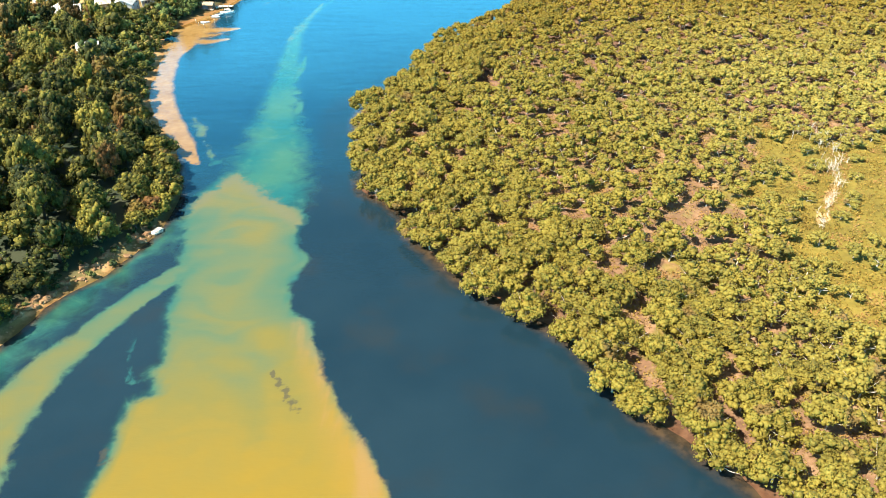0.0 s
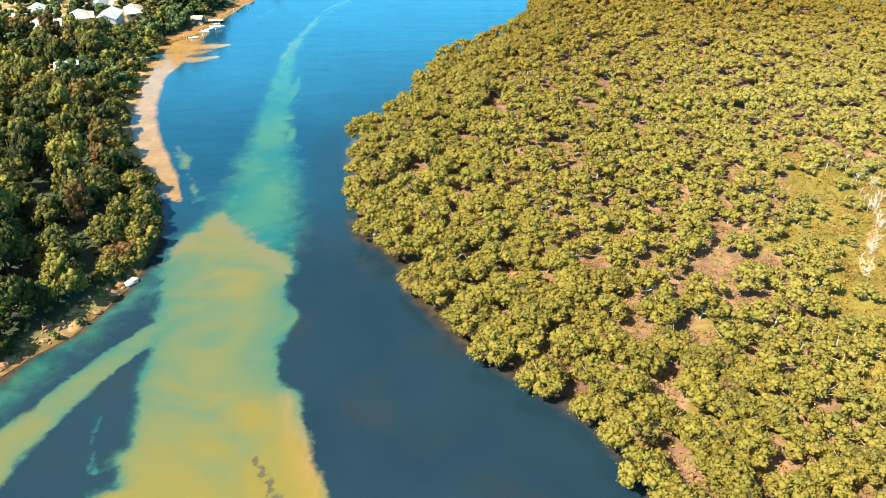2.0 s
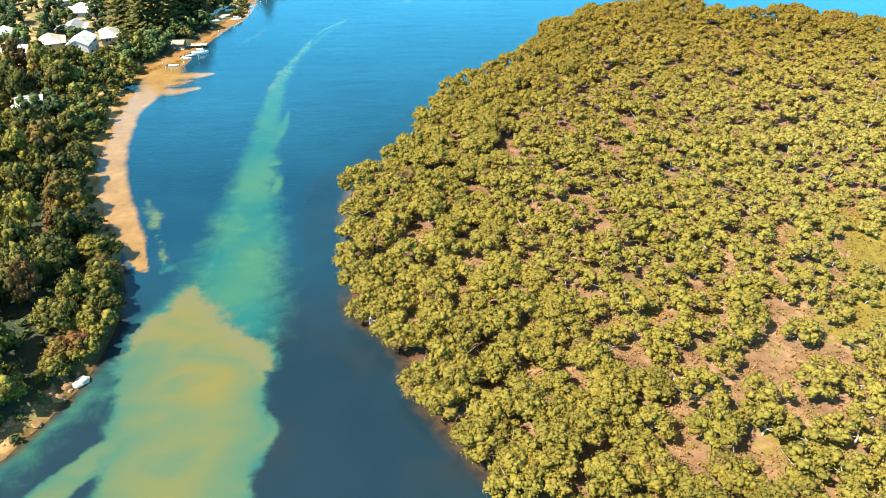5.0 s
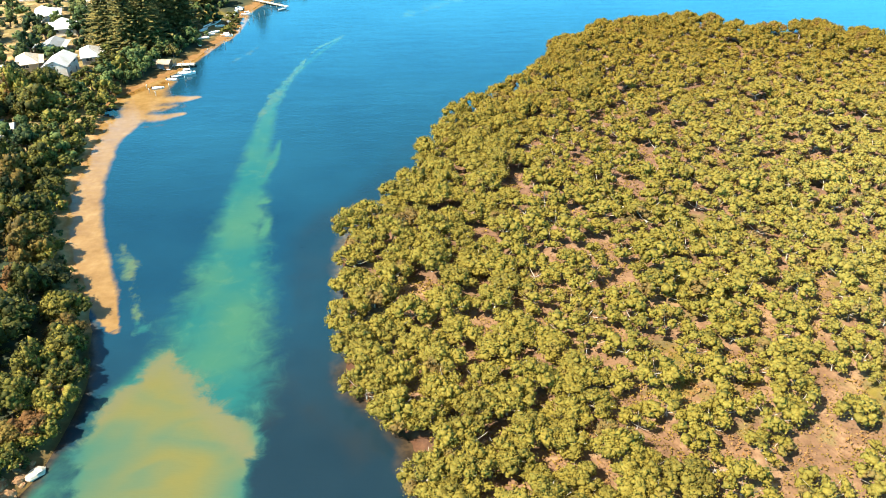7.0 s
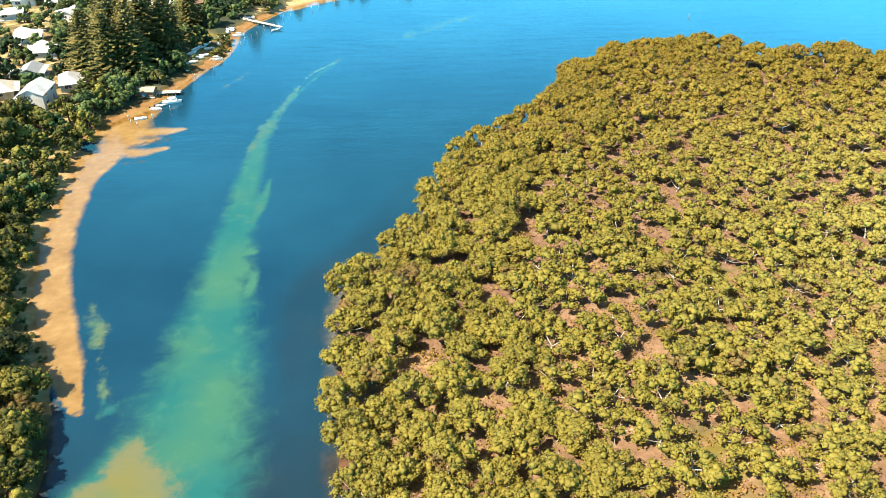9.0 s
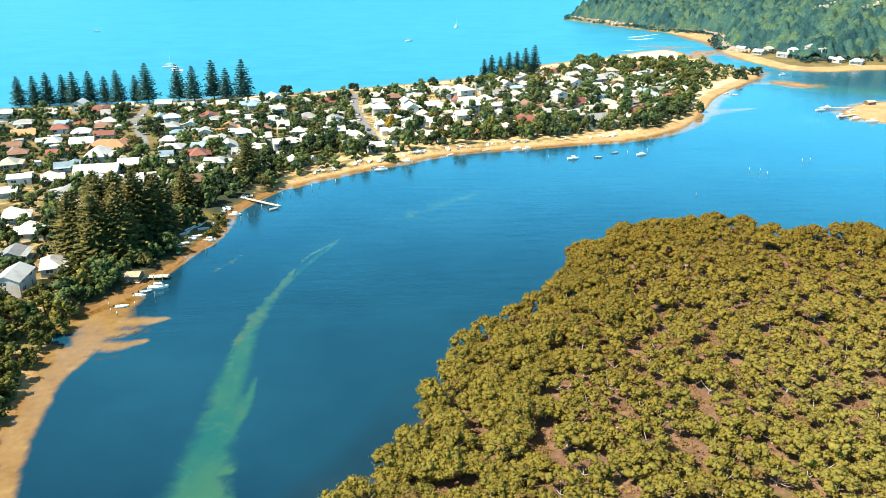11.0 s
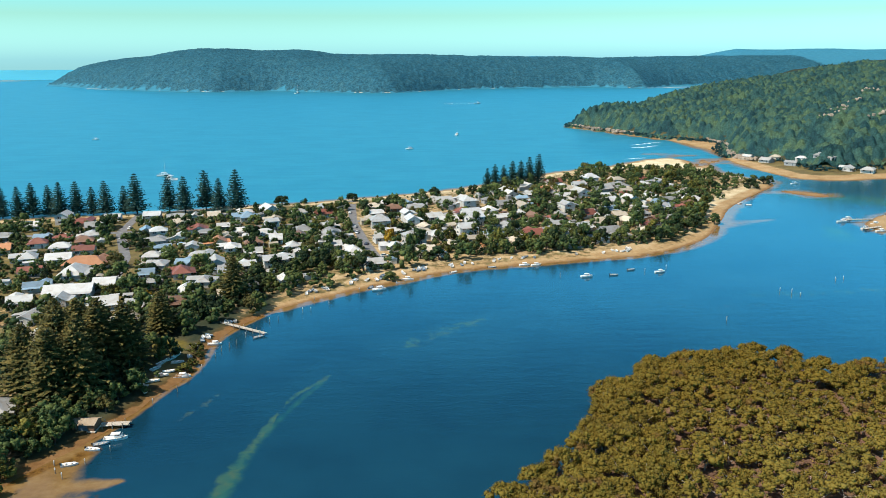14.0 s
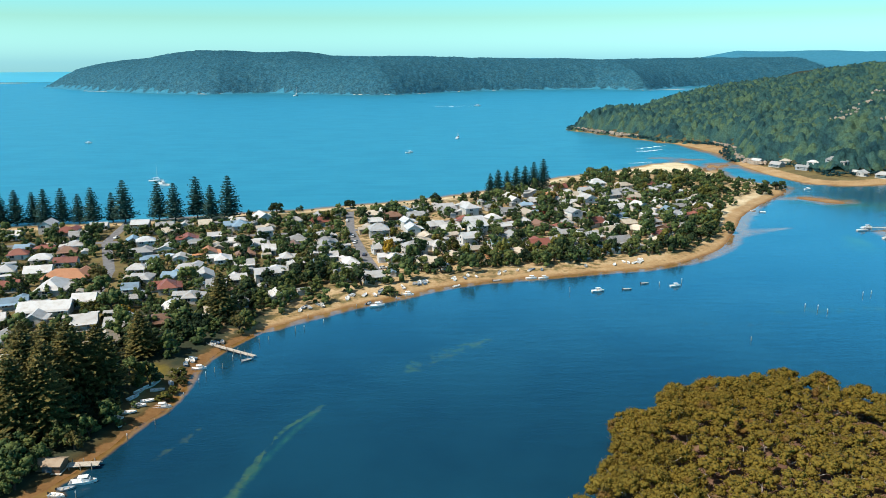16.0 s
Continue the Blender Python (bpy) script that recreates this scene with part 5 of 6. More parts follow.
yards = scatter(rng, (-270, 470, 210, 780), lambda px, py: 17.0 + 0 * px, 3000,
                lambda px, py: (signed(px, py, WEST) > np.where(py > 640 + 0.35 * px, 40, 22)) & (px > -90 - 0.30 * py) & np.all([np.hypot(px - a, py - b) > r + 2.6 for a, b, r in HOUSES], axis=0)
                & np.all([to_line(px, py, line, closed=False)[0] > 6 for line in ROADS], axis=0))
for x, y, g in yards[:90]:
    garden_shed(float(x), float(y), float(rng.uniform(3.5, 7.0)), float(rng.uniform(3.0, 4.2)), "wwgcgwnb"[int(rng.integers(0, 8))], 0.3 + float(rng.choice([0, math.pi / 2])) + float(rng.uniform(-0.2, 0.2)))

# roads and the paths down to the beach
asphalt_n = Nodes("asphalt", 0.9)
asphalt = asphalt_n.colour(asphalt_n.ramp(asphalt_n.noise(2.0, 5.0), (0.3, (0.10, 0.10, 0.105)), (0.7, (0.19, 0.185, 0.18))))


def ribbon(points, half, lift):
    p = smooth_open(points)
    d = np.gradient(p, axis=0)
    n = np.stack([-d[:, 1], d[:, 0]], 1) / np.linalg.norm(d, axis=1)[:, None]
    a, b = p + n * half, p - n * half
    za, zb = height_at(a[:, 0], a[:, 1]) + lift, height_at(b[:, 0], b[:, 1]) + lift
    v = np.concatenate([np.column_stack([a, za]), np.column_stack([b, zb])])
    k, m = np.arange(len(p) - 1), len(p)
    return v, np.stack([k + m, k + m + 1, k + 1, k], 1)


def smooth_open(points, step=8):
    p = np.array(points, float)
    t = np.linspace(0, len(p) - 1, step * (len(p) - 1) + 1)
    return np.stack([np.interp(t, np.arange(len(p)), p[:, k]) for k in (0, 1)], 1)


for k, line in enumerate(ROADS):
    tagged(mesh_object("road", *ribbon(line, 2.7, 0.06 + 0.01 * k), asphalt), "grey asphalt village road", "road", kind="structure")

# village trees
T_CROWNS = [crown(rng, 1.0, 1.60, -0.55, 13, 230, 0.062, tufts=5, reach=1.08) for _ in range(5)]
T_LIGHT = [crown(rng, 1.0, 1.60, -0.55, 10, 70, 0.075, tufts=3, reach=1.08) for _ in range(5)]
T_SHRUBS = [crown(rng, 1.0, 1.1, 0.0, 4, 16, 0.16, core=1.0, tufts=3) for _ in range(5)]
T_LIMBS = [limbs(rng, 1.0, 1.2, 0.07, 5) for _ in range(5)]


def tree_set(leaf):
    return [{"trunk": mesh_data("trunk", t, dark_bark), "crown": mesh_data("crown", c, leaf, flat=False)} for c, t in zip(T_CROWNS, T_LIMBS)]


plant_garden = plant_kind("garden_tree", tree_set(town_leaf), "leafy green garden tree between the cottages", "tree", "garden trees")
plant_fig = plant_kind("shore_tree", tree_set(shore_leaf), "dense dark green spreading tree near the sand", "tree", "shore trees")
plant_gold = plant_kind("golden_tree", tree_set(gold_leaf), "golden-orange flowering tree among green gardens", "tree", "golden trees")
plant_bank = plant_kind("bank_tree", tree_set(bank_leaf), "yellow-green bushy tree above the sandy bank", "tree", "bank trees")


def shore_row(plant, rows, tall=1.0):
    for x, y, r in rows:
        HOUSES.append((x, y, r * 0.75))
        plant(int(rng.integers(0, 5)), x, y, float(height_at(x, y)) - 0.15, rng.uniform(0, 6.28), r, tall * rng.uniform(0.85, 1.1))


shore_row(plant_fig, [(-66, 478, 5.5), (-75, 482, 5.5), (-84, 474, 6), (-92, 468, 7), (-98, 455, 7), (-95, 484, 7), (-85, 492, 6.5), (-75, 497, 6), (-66, 503, 5.5), (-58, 509, 5),
                      (-107, 440, 5.5), (-100, 401, 5.5), (-94, 390, 5), (-99, 380, 5), (-104, 375, 4.5), (-108, 386, 5), (-99, 451, 8.0)], 0.95)
shore_row(plant_fig, [(-30, 546, 6), (-22, 552, 5), (-40, 551, 6), (-48, 545, 5), (-11, 519, 4.5), (4, 555, 6), (12, 560, 4.5)], 0.85)
shore_row(plant_fig, [(24, 566, 5.5), (33, 562, 5.5), (42, 566, 6), (50, 563, 5.5), (57, 569, 6), (65, 566, 6), (73, 571, 6.5), (81, 569, 6), (88, 575, 6), (96, 573, 5), (108, 585, 5.5), (118, 584, 5.5), (128, 584, 6), (139, 588, 6)], 1.1)
shore_row(plant_bank, [(28, 573, 5.5), (46, 576, 6), (61, 579, 6), (77, 582, 6), (92, 585, 6), (38, 574, 5), (69, 577, 5), (102, 578, 4.5)], 1.25)
shore_row(plant_fig, [(150, 596, 6.5), (158, 604, 6.5), (166, 612, 7), (174, 622, 7), (180, 634, 6.5), (160, 620, 6), (170, 640, 5.5), (299, 794, 6), (292, 786, 6), (286, 796, 6), (272, 766, 6.5), (278, 776, 5.5),
                      (-43, 724, 6), (17, 748, 6), (-15, 711, 6.5), (-93, 716, 7), (-78, 720, 4), (93, 660, 7), (126, 690, 8), (134, 684, 7), (120, 680, 6)], 0.85)
shore_row(plant_bank, [(186, 648, 5.5), (192, 660, 5.5), (198, 672, 5.5), (203, 684, 5), (188, 668, 5), (195, 690, 5.5), (184, 780, 5), (196, 752, 6), (205, 742, 5), (218, 750, 5.5), (226, 760, 5), (178, 768, 6),
                       (212, 790, 5), (224, 812, 5), (206, 808, 5.5), (232, 838, 5), (220, 850, 4.5), (196, 826, 5)], 1.25)
shore_row(plant_garden, [(192, 636, 4.5), (178, 656, 5), (186, 742, 5.5), (208, 726, 5), (214, 708, 4.5), (238, 790, 5), (246, 806, 4.5), (190, 800, 5.5), (234, 770, 4.5)], 1.2)
shore_row(plant_fig, [(-56, 528, 5.5), (-48, 535, 6), (-38, 541, 5.5), (-32, 536, 5), (-46, 551, 5.5), (-62, 521, 5.5), (-66, 531, 6), (-25, 545, 4.5), (-72, 514, 6), (-57, 541, 6), (-76, 524, 5.5), (-69, 506, 5), (-58, 516, 5)], 1.1)
shore_row(plant_garden, [(-112, 466, 7.5), (-126, 498, 7), (-140, 522, 7), (-84, 548, 6.5), (-104, 534, 7), (-150, 545, 6.5), (-66, 588, 6.5), (-128, 560, 6), (-92, 600, 6.5), (-158, 590, 7), (-180, 612, 6.5), (-112, 600, 6),
                         (-72, 640, 6), (-190, 640, 6.5), (-140, 640, 6), (-206, 632, 6)], 1.05)
shore_row(plant_bank, [(-113, 300, 5.5), (-114, 311, 6), (-117, 322, 6), (-118, 334, 6.5), (-113, 344, 5.5), (-118, 352, 5), (-110, 330, 4.5), (-107, 358, 5.0), (-116, 364, 5.5),
                       (-110, 368, 4.5), (-118, 376, 4.5), (-106, 281, 5), (-108, 292, 5.5), (-106, 303, 4.8), (-109, 313, 5.5), (-105, 322, 4.2), (-110, 272, 5), (-104, 312, 3.5), (-105, 332, 4.5), (-106, 341, 4.5), (-103, 298, 4.2), (-101, 285, 4.2), (-100, 272, 4.0), (-97, 262, 4.0)], 1.0)
shore_row(plant_garden, [(-103, 366, 5), (-106, 377, 5), (-99, 371, 4), (-97, 384, 4.5), (-96, 392, 4.5), (-93, 398, 4), (-100, 395, 5.5), (-106, 404, 6), (-104, 414, 5.0),
                      (-110, 420, 6), (-88, 464, 5.0), (-79, 473, 5), (-68, 472, 4.5), (-112, 434, 6), (-118, 424, 6), (-112, 352, 5), (-108, 346, 4.5), (-93.5, 379, 3.6), (-92.5, 386, 3.8), (-91, 393, 3.6), (-100, 359, 3.8), (-104, 354, 3.6), (-103, 361, 4.4)], 1.15)
shore_row(plant_bank, [(-80, 429, 3.6), (-77.5, 424, 2.6), (-79, 411, 3.4), (-78, 416, 2.6)], 0.8)
shore_row(plant_gold, [(-114, 365, 3.6), (-118, 489, 4.5), (-122, 494, 3.5), (-99, 553, 3.2)], 0.9)


def free(px, py, margin=1.5):
    ok = np.ones(px.shape, bool)
    for x, y, r in HOUSES:
        ok &= (px - x) ** 2 + (py - y) ** 2 > (r + margin) ** 2
    for line in ROADS:
        ok &= to_line(px, py, line, closed=False)[0] > 6.5
    return ok


def gardens(px, py):
    w = signed(px, py, WEST)
    inner = np.where(py > 640 + 0.35 * px, np.where(px > 150, 20, 36), np.where(py < 470, 7, np.where(px < -5, 9, 14)))
    return ((px > -112) | (py > 450) | (py < 340) | free(px, py, 2.5)) & (w > inner) & (py > 292) & (px > -82 - 0.30 * py - 20) & (px < 290) & (py < 880) & free(px, py, -2.2)


plots = scatter(rng, (-330, 292, 290, 880), lambda px, py: 9.2 + 2.6 * wavy(px, py, 21.0, 0.7) - 2.6 * (px < -60) * (py > 480) + 1.8 * np.clip((px + 60) / 60, 0, 1) * np.clip((150 - px) / 40, 0, 1) - 2.2 * (px > 135) * (py > 680) - 1.6 * (px < -10) * (py > 480) * (py < 580) + 1.0 * (px < -112) * (py > 335) * (py < 480), 20000, gardens)
plot_z = height_at(plots[:, 0], plots[:, 1])
shrubs, grove = [], []
for k, ((x, y, g), z) in enumerate(zip(plots, plot_z)):
    pick = rng.random()
    if k < 470:
        plant = plant_garden if pick < 0.50 else plant_fig if pick < 0.90 else plant_bank if pick < 0.992 else plant_gold
        plant(int(rng.integers(0, 5)), x, y, z - 0.15, rng.uniform(0, 6.28), min(g, 9.0) * rng.uniform(0.36, 0.80), rng.uniform(0.9, 1.3))
    else:
        j = int(rng.integers(0, 5))
        grove.append((turned(T_LIGHT[j][0], x, y, z - 0.15, rng.uniform(0, 6.28), min(g, 9.0) * rng.uniform(0.46, 0.82), rng.uniform(0.9, 1.25)), T_LIGHT[j][1]))
tagged(mesh_object("garden_grove", *joined(grove), town_leaf, flat=False), "dense green trees filling the gardens between cottages", "trees", kind="stuff")
hedges = scatter(rng, (-330, 292, 280, 860), lambda px, py: 6.4 + 1.8 * wavy(px, py, 11.0, 2.7), 9000,
                 lambda px, py: (signed(px, py, WEST) > np.where(py < 470, 5, 12)) & (px > -102 - 0.30 * py) & free(px, py, -0.6) & (wavy(px, py, 14.0, 3.3) > 0.1))
for (x, y, g), z in zip(hedges, height_at(hedges[:, 0], hedges[:, 1])):
    j = int(rng.integers(0, 5))
    shrubs.append((turned(T_SHRUBS[j][0], x, y, z - 0.3, rng.uniform(0, 6.28), rng.uniform(0.9, 2.2)), T_SHRUBS[j][1]))
tagged(mesh_object("garden_shrubs", *joined(shrubs), town_leaf, flat=False), "green shrubs and hedges between the cottages", "shrubs", kind="stuff")


# ---------------------------------------------------------------- boats, jetties, posts
boat_white = plain("white hull paint", (0.78, 0.77, 0.74), 0.35, 0.1, 0.8)
boat_blue = plain("blue-grey hull paint", (0.16, 0.24, 0.32), 0.4, 0.15, 0.8)
boat_alloy = plain("bare aluminium", (0.50, 0.52, 0.53), 0.4, 0.2, 0.8, metallic=0.4)
dark_rubber = plain("black motor casing", (0.02, 0.02, 0.022), 0.5)


def hull(length, beam, depth, stations=9):
    """An open hull: outside, rim and inside."""
    rings = []
    for k in range(stations):
        f = k / (stations - 1)
        b = beam / 2 * (1 - max(0.0, (f - 0.45) / 0.55) ** 2.2) + 0.01
        rise_up = depth * 0.28 * f ** 2.5
        x = length * (f - 0.5)
        sec = [(0, -depth * 0.35 + rise_up * 1.2), (b * 0.72, -depth * 0.25 + rise_up), (b, depth * 0.62 + rise_up), (b * 0.9, depth * 0.62 + rise_up), (b * 0.62, -depth * 0.02 + rise_up), (0, -depth * 0.05 + rise_up)]
        rings.append([(x, y, z) for y, z in sec] + [(x, -y, z) for y, z in sec[::-1][1:-1]])
    n = len(rings[0])
    v = np.array([p for r in rings for p in r], float)
    q = [(k * n + j, k * n + (j + 1) % n, (k + 1) * n + (j + 1) % n, (k + 1) * n + j) for k in range(stations - 1) for j in range(n)]
    q += [(1, n - 1, n - 2, 2), (2, n - 2, n - 3, 3), (3, n - 3, n - 4, 4)]
    return v, np.array(q)


D_HULL = {c: mesh_data("hull", hull(4.2, 1.7, 0.62), m) for c, m in (("white", boat_white), ("blue-grey", boat_blue), ("aluminium", boat_alloy))}
D_SEAT = mesh_data("seat", block(-0.16, -0.72, 0.22, 0.16, 0.72, 0.27), pale_timber)
D_MOTOR = mesh_data("outboard_motor", joined([block(-2.42, -0.16, 0.42, -2.08, 0.16, 0.86), block(-2.34, -0.06, -0.35, -2.18, 0.06, 0.42)]), dark_rubber)
L_HULL = mesh_data("hull", hull(6.6, 2.3, 1.0, 11), boat_white)
L_CABIN = mesh_data("cabin", joined([block(-0.2, -0.8, 0.55, 1.7, 0.8, 1.35), block(-1.2, -0.85, 1.72, 1.3, 0.85, 1.80), block(-1.1, -0.8, 0.55, -1.04, -0.74, 1.72), block(-1.1, 0.74, 0.55, -1.04, 0.8, 1.72)]), boat_white)
L_SCREEN = mesh_data("windscreen", block(0.9, -0.74, 1.352, 1.0, 0.74, 1.71), glass)
MAST = mesh_data("mast", joined([tube([(0.6, 0, 0.5, 0.07), (0.6, 0, 8.5, 0.04)], 6), tube([(0.6, 0, 1.6, 0.05), (-2.2, 0, 1.5, 0.05)], 5)]), trim_paint)


def dinghy(x, y, turn, colour, where, scale=1.0, motor=False):
    afloat = where != "beach"
    z = 0.12 if afloat else float(height_at(x, y)) + 0.2
    root = thing("dinghy", x, y, z, turn, f"small {colour} dinghy {'moored on shallow water' if afloat else 'pulled up on the sand'}", "boat", "dinghies " + ("afloat" if afloat else "on the beach"))
    root.scale = (scale, scale, scale)
    for name, me in [("hull", D_HULL[colour]), ("seat", D_SEAT), ("seat", D_SEAT)] + ([("outboard_motor", D_MOTOR)] if motor else []):
        o = new(name, me)
        o.parent = root
        if name == "seat":
            o.location.x = -0.9 if o.name == "seat" else rng.choice([-0.9, 0.5])
    seats = [c for c in root.children if c.name.startswith("seat")]
    seats[0].location.x, seats[1].location.x = -0.95, 0.45
    return root


def launch(x, y, turn, scale=1.0, mast=False):
    root = thing("sailing_boat" if mast else "motor_boat", x, y, 0.1, turn, "white sailing boat with a bare mast at anchor" if mast else "white motor boat with a small cabin at its mooring", "boat", "moored boats")
    root.scale = (scale, scale, scale)
    for name, me in [("hull", L_HULL), ("cabin", L_CABIN), ("windscreen", L_SCREEN)] + ([("mast", MAST)] if mast else []):
        o = new(name, me)
        o.parent = root
    return root


for x, y, turn, scale, mast in [(-85, 363, 0.15, 1.0, False), (-75, 437, 0.1, 0.8, False), (-16, 504, 0.2, 1.0, False), (-3, 520, -0.2, 0.9, False), (57, 543, 0.1, 0.85, False), (63, 543, 0.2, 0.8, False),
                                (84, 520, 0.1, 0.9, False), (122, 526, 0.15, 0.8, False), (-213, 857, 2.6, 1.9, False), (-225, 877, 0.2, 1.9, True), (66, 1243, 1.2, 1.6, True), (0, 1076, 0.3, 1.4, False),
                                (-339, 2612, 1.0, 3.2, True), (160, 1996, 0.0, 2.4, False), (-419, 1225, 0.2, 1.4, False), (320, 790, 0.1, 0.9, False)]:
    launch(x, y, turn, scale, mast)
for x, y, turn, c in [(98, 522, 0.0, "aluminium"), (20, 532, 0.6, "white"), (242, 699, -0.5, "white"), (238, 705, 0.4, "white"), (-60, 444, 0.5, "aluminium"), (-92, 349, 0.2, "white"), (-88, 360, 0.3, "aluminium"),
                      (-89, 357, -0.2, "white"), (109, 531, 0.2, "aluminium"), (40, 540, 0.1, "aluminium"), (-20, 508, 1.2, "blue-grey")]:
    dinghy(x, y, turn, c, "water", 1.0, True)

for x, y, turn in [(-86.5, 401, 0.2), (-85, 405.5, 0.1), (-83.5, 409, 0.3), (-88, 416, 1.1), (-86, 420, 0.9), (-85, 424, 1.3), (-88.5, 411, 1.0), (-83, 417, 0.2), (-81, 433, 0.1)]:
    dinghy(x, y, turn, "white", "beach", 1.05)
launch(-78.5, 406.5, 0.1, 0.85)

# dinghies along the sand: strung out along the shore, in the places where they crowd
walk_line = smooth_open([(-86, 391), (-80, 412), (-79, 425), (-76, 449), (-66, 470), (-56, 488), (-44, 497), (-28, 511), (-10, 521), (10, 536), (35, 546), (60, 552), (92, 559), (120, 566), (140, 575), (155, 585)], 14)
steps = np.linalg.norm(np.diff(walk_line, axis=0), axis=1).cumsum()
for s in np.concatenate([rng.uniform(2, 75, 13), rng.uniform(112, 180, 26), rng.uniform(180, 320, 26)]):
    k = int(np.searchsorted(steps, s))
    if k < len(walk_line) - 1:
        x, y = walk_line[k] + rng.uniform(-1, 1, 2)
        d = walk_line[k + 1] - walk_line[k]
        side = math.atan2(d[1], d[0])
        x, y = x - math.sin(side) * rng.uniform(0.5, 5.0), y + math.cos(side) * rng.uniform(0.5, 5.0)
        dinghy(x, y, side + rng.uniform(0.4, 1.5), ["white", "white", "white", "aluminium", "blue-grey"][int(rng.integers(0, 5))], "beach", rng.uniform(0.7, 1.05))


def plank_deck(length, width, top, name="plank"):
    made = []
    n = int(length / 0.45)
    for k in range(n):
        made.append(block(k * 0.45 + 0.02, -width / 2, top - 0.06, k * 0.45 + 0.42, width / 2, top))
    return made


def jetty(x0, y0, x1, y1, width, label, posts=6):
    length, turn = math.hypot(x1 - x0, y1 - y0), math.atan2(y1 - y0, x1 - x0)
    root = thing("jetty", x0, y0, 0, turn, label, "jetty")
    for piece in plank_deck(length, width, 1.12):
        part("plank", piece, pale_timber, root)
    for s in (-1, 1):
        part("beam", block(0, s * width * 0.38 - 0.08, 0.84, length, s * width * 0.38 + 0.08, 1.055), timber, root)
        for k in range(posts):
            px = length * (k + 0.3) / posts
            part("post", tube([(px, s * (width / 2 + 0.12), -2.5, 0.13), (px, s * (width / 2 + 0.12), 1.9, 0.12), (px, s * (width / 2 + 0.12), 1.905, 0.01)], 7), timber, root)
    return root


jetty(-78, 460, -57.5, 445.5, 1.8, "long weathered timber jetty reaching out over the shallows", 7)
jetty(-92, 370.5, -83.5, 371, 2.6, "short timber landing beside the boat shed", 3)
jetty(290, 618, 276, 612, 2.0, "timber pontoon with boats beside the sandy point", 4)
jetty(298, 640, 280, 640, 1.8, "narrow timber pontoon off the sandy point", 4)


def post(x, y, h, pale):
    root = thing("mooring_post", x, y, 0, 0, "white-capped timber mooring post standing in the shallows" if pale else "dark timber mooring post in the water", "post", "mooring posts")
    part("pole", tube([(0, 0, -2.6, 0.13), (0.02, 0, h * 0.7, 0.12), (0.02, 0, h * 0.7 + 0.004, 0.02)], 7), timber, root)
    part("cap", tube([(0.02, 0, h * 0.7, 0.14), (0.02, 0, h, 0.13), (0.02, 0, h + 0.004, 0.01)], 7), trim_paint if pale else timber, root)


for x, y in [(166, 491), (170, 488), (126, 453), (115, 528), (127, 532), (71, 520), (-37, 483), (-44, 476), (-47, 473), (-44, 489), (-59, 462), (-56, 465), (-69, 434), (-67, 437), (-65, 444),
             (-76, 405), (-77, 395), (-74, 414), (-72, 425), (-71, 430), (-82, 386), (-94, 345), (-88, 349), (-91, 342), (-84, 356), (-96, 349), (-8, 511), (-4, 514), (-25, 502), (200, 506), (205, 508), (172, 484)]:
    post(x, y, rng.uniform(1.5, 2.3), rng.random() < 0.75)


shed_roof = roof_mat("tan sheet roof", (0.46, 0.35, 0.24))


def boat_shed(x, y, turn):
    root = thing("boat_shed", x, y, 0.7, turn, "brown timber boat shed with tan sheet roof on piles", "shed")
    part("wall", walls(6.4, 4.6, 2.0, 2.8, True), brown_wall, root)
    part("roof", gable(6.4, 4.6, 2.0, 2.8, 0.4), shed_roof, root)
    part("door", block(-1.3, -2.38, 0.05, 1.3, -2.32, 1.9), door_paint, root)
    part("deck", block(-3.6, -2.9, -0.2, 3.6, 2.5, -0.02), pale_timber, root)
    for px in (-3.2, 0, 3.2):
        for py in (-2.6, 2.2):
            part("pile", tube([(px, py, -2.5, 0.14), (px, py, -0.2, 0.13)], 7), timber, root)


boat_shed(-95.5, 369.5, -0.06)
boat_shed(318, 652, 0.3)
for x, y, turn in [(279, 616, 0.3), (284, 608, 0.1), (276, 637, 0.0), (284, 645, 0.1), (290, 599, -0.2), (300, 594, 0.2), (293, 629, 0.4)]:
    launch(x, y, turn, 1.0)

# rocks along the bank
stone_n = Nodes("sandstone", 0.9)
stone = stone_n.colour(stone_n.mix(1.0, stone_n.ramp(stone_n.noise(0.7, 5.0, 0.6), (0.3, (0.13, 0.068, 0.032)), (0.55, (0.25, 0.142, 0.068)), (0.75, (0.37, 0.24, 0.135))),
                                    stone_n.math("ADD", stone_n.math("MULTIPLY", stone_n.rand(), 0.5), 0.6), "MULTIPLY"))
stone_n.bump(stone_n.noise(0.4, 4.0), 0.6, 0.1)
pale_stone = plain("bleached sandstone", (0.52, 0.45, 0.36), 0.9, 0.25, 0.8)
cliff_stone = plain("weathered cliff sandstone", (0.36, 0.29, 0.22), 0.9, 0.45, 1.6)
ROCKS = []
for _ in range(6):
    v = BALL_V * rng.uniform(0.72, 1.18, (len(BALL_V), 1)) * (1.0, rng.uniform(0.65, 1.0), rng.uniform(0.45, 0.75))
    ROCKS.append(mesh_data("rock", (v, BALL_Q), stone))
bank_line = smooth_open([(-94, 120), (-89, 133), (-85, 144), (-79, 151), (-74, 158), (-69, 168), (-67.5, 174)], 12)
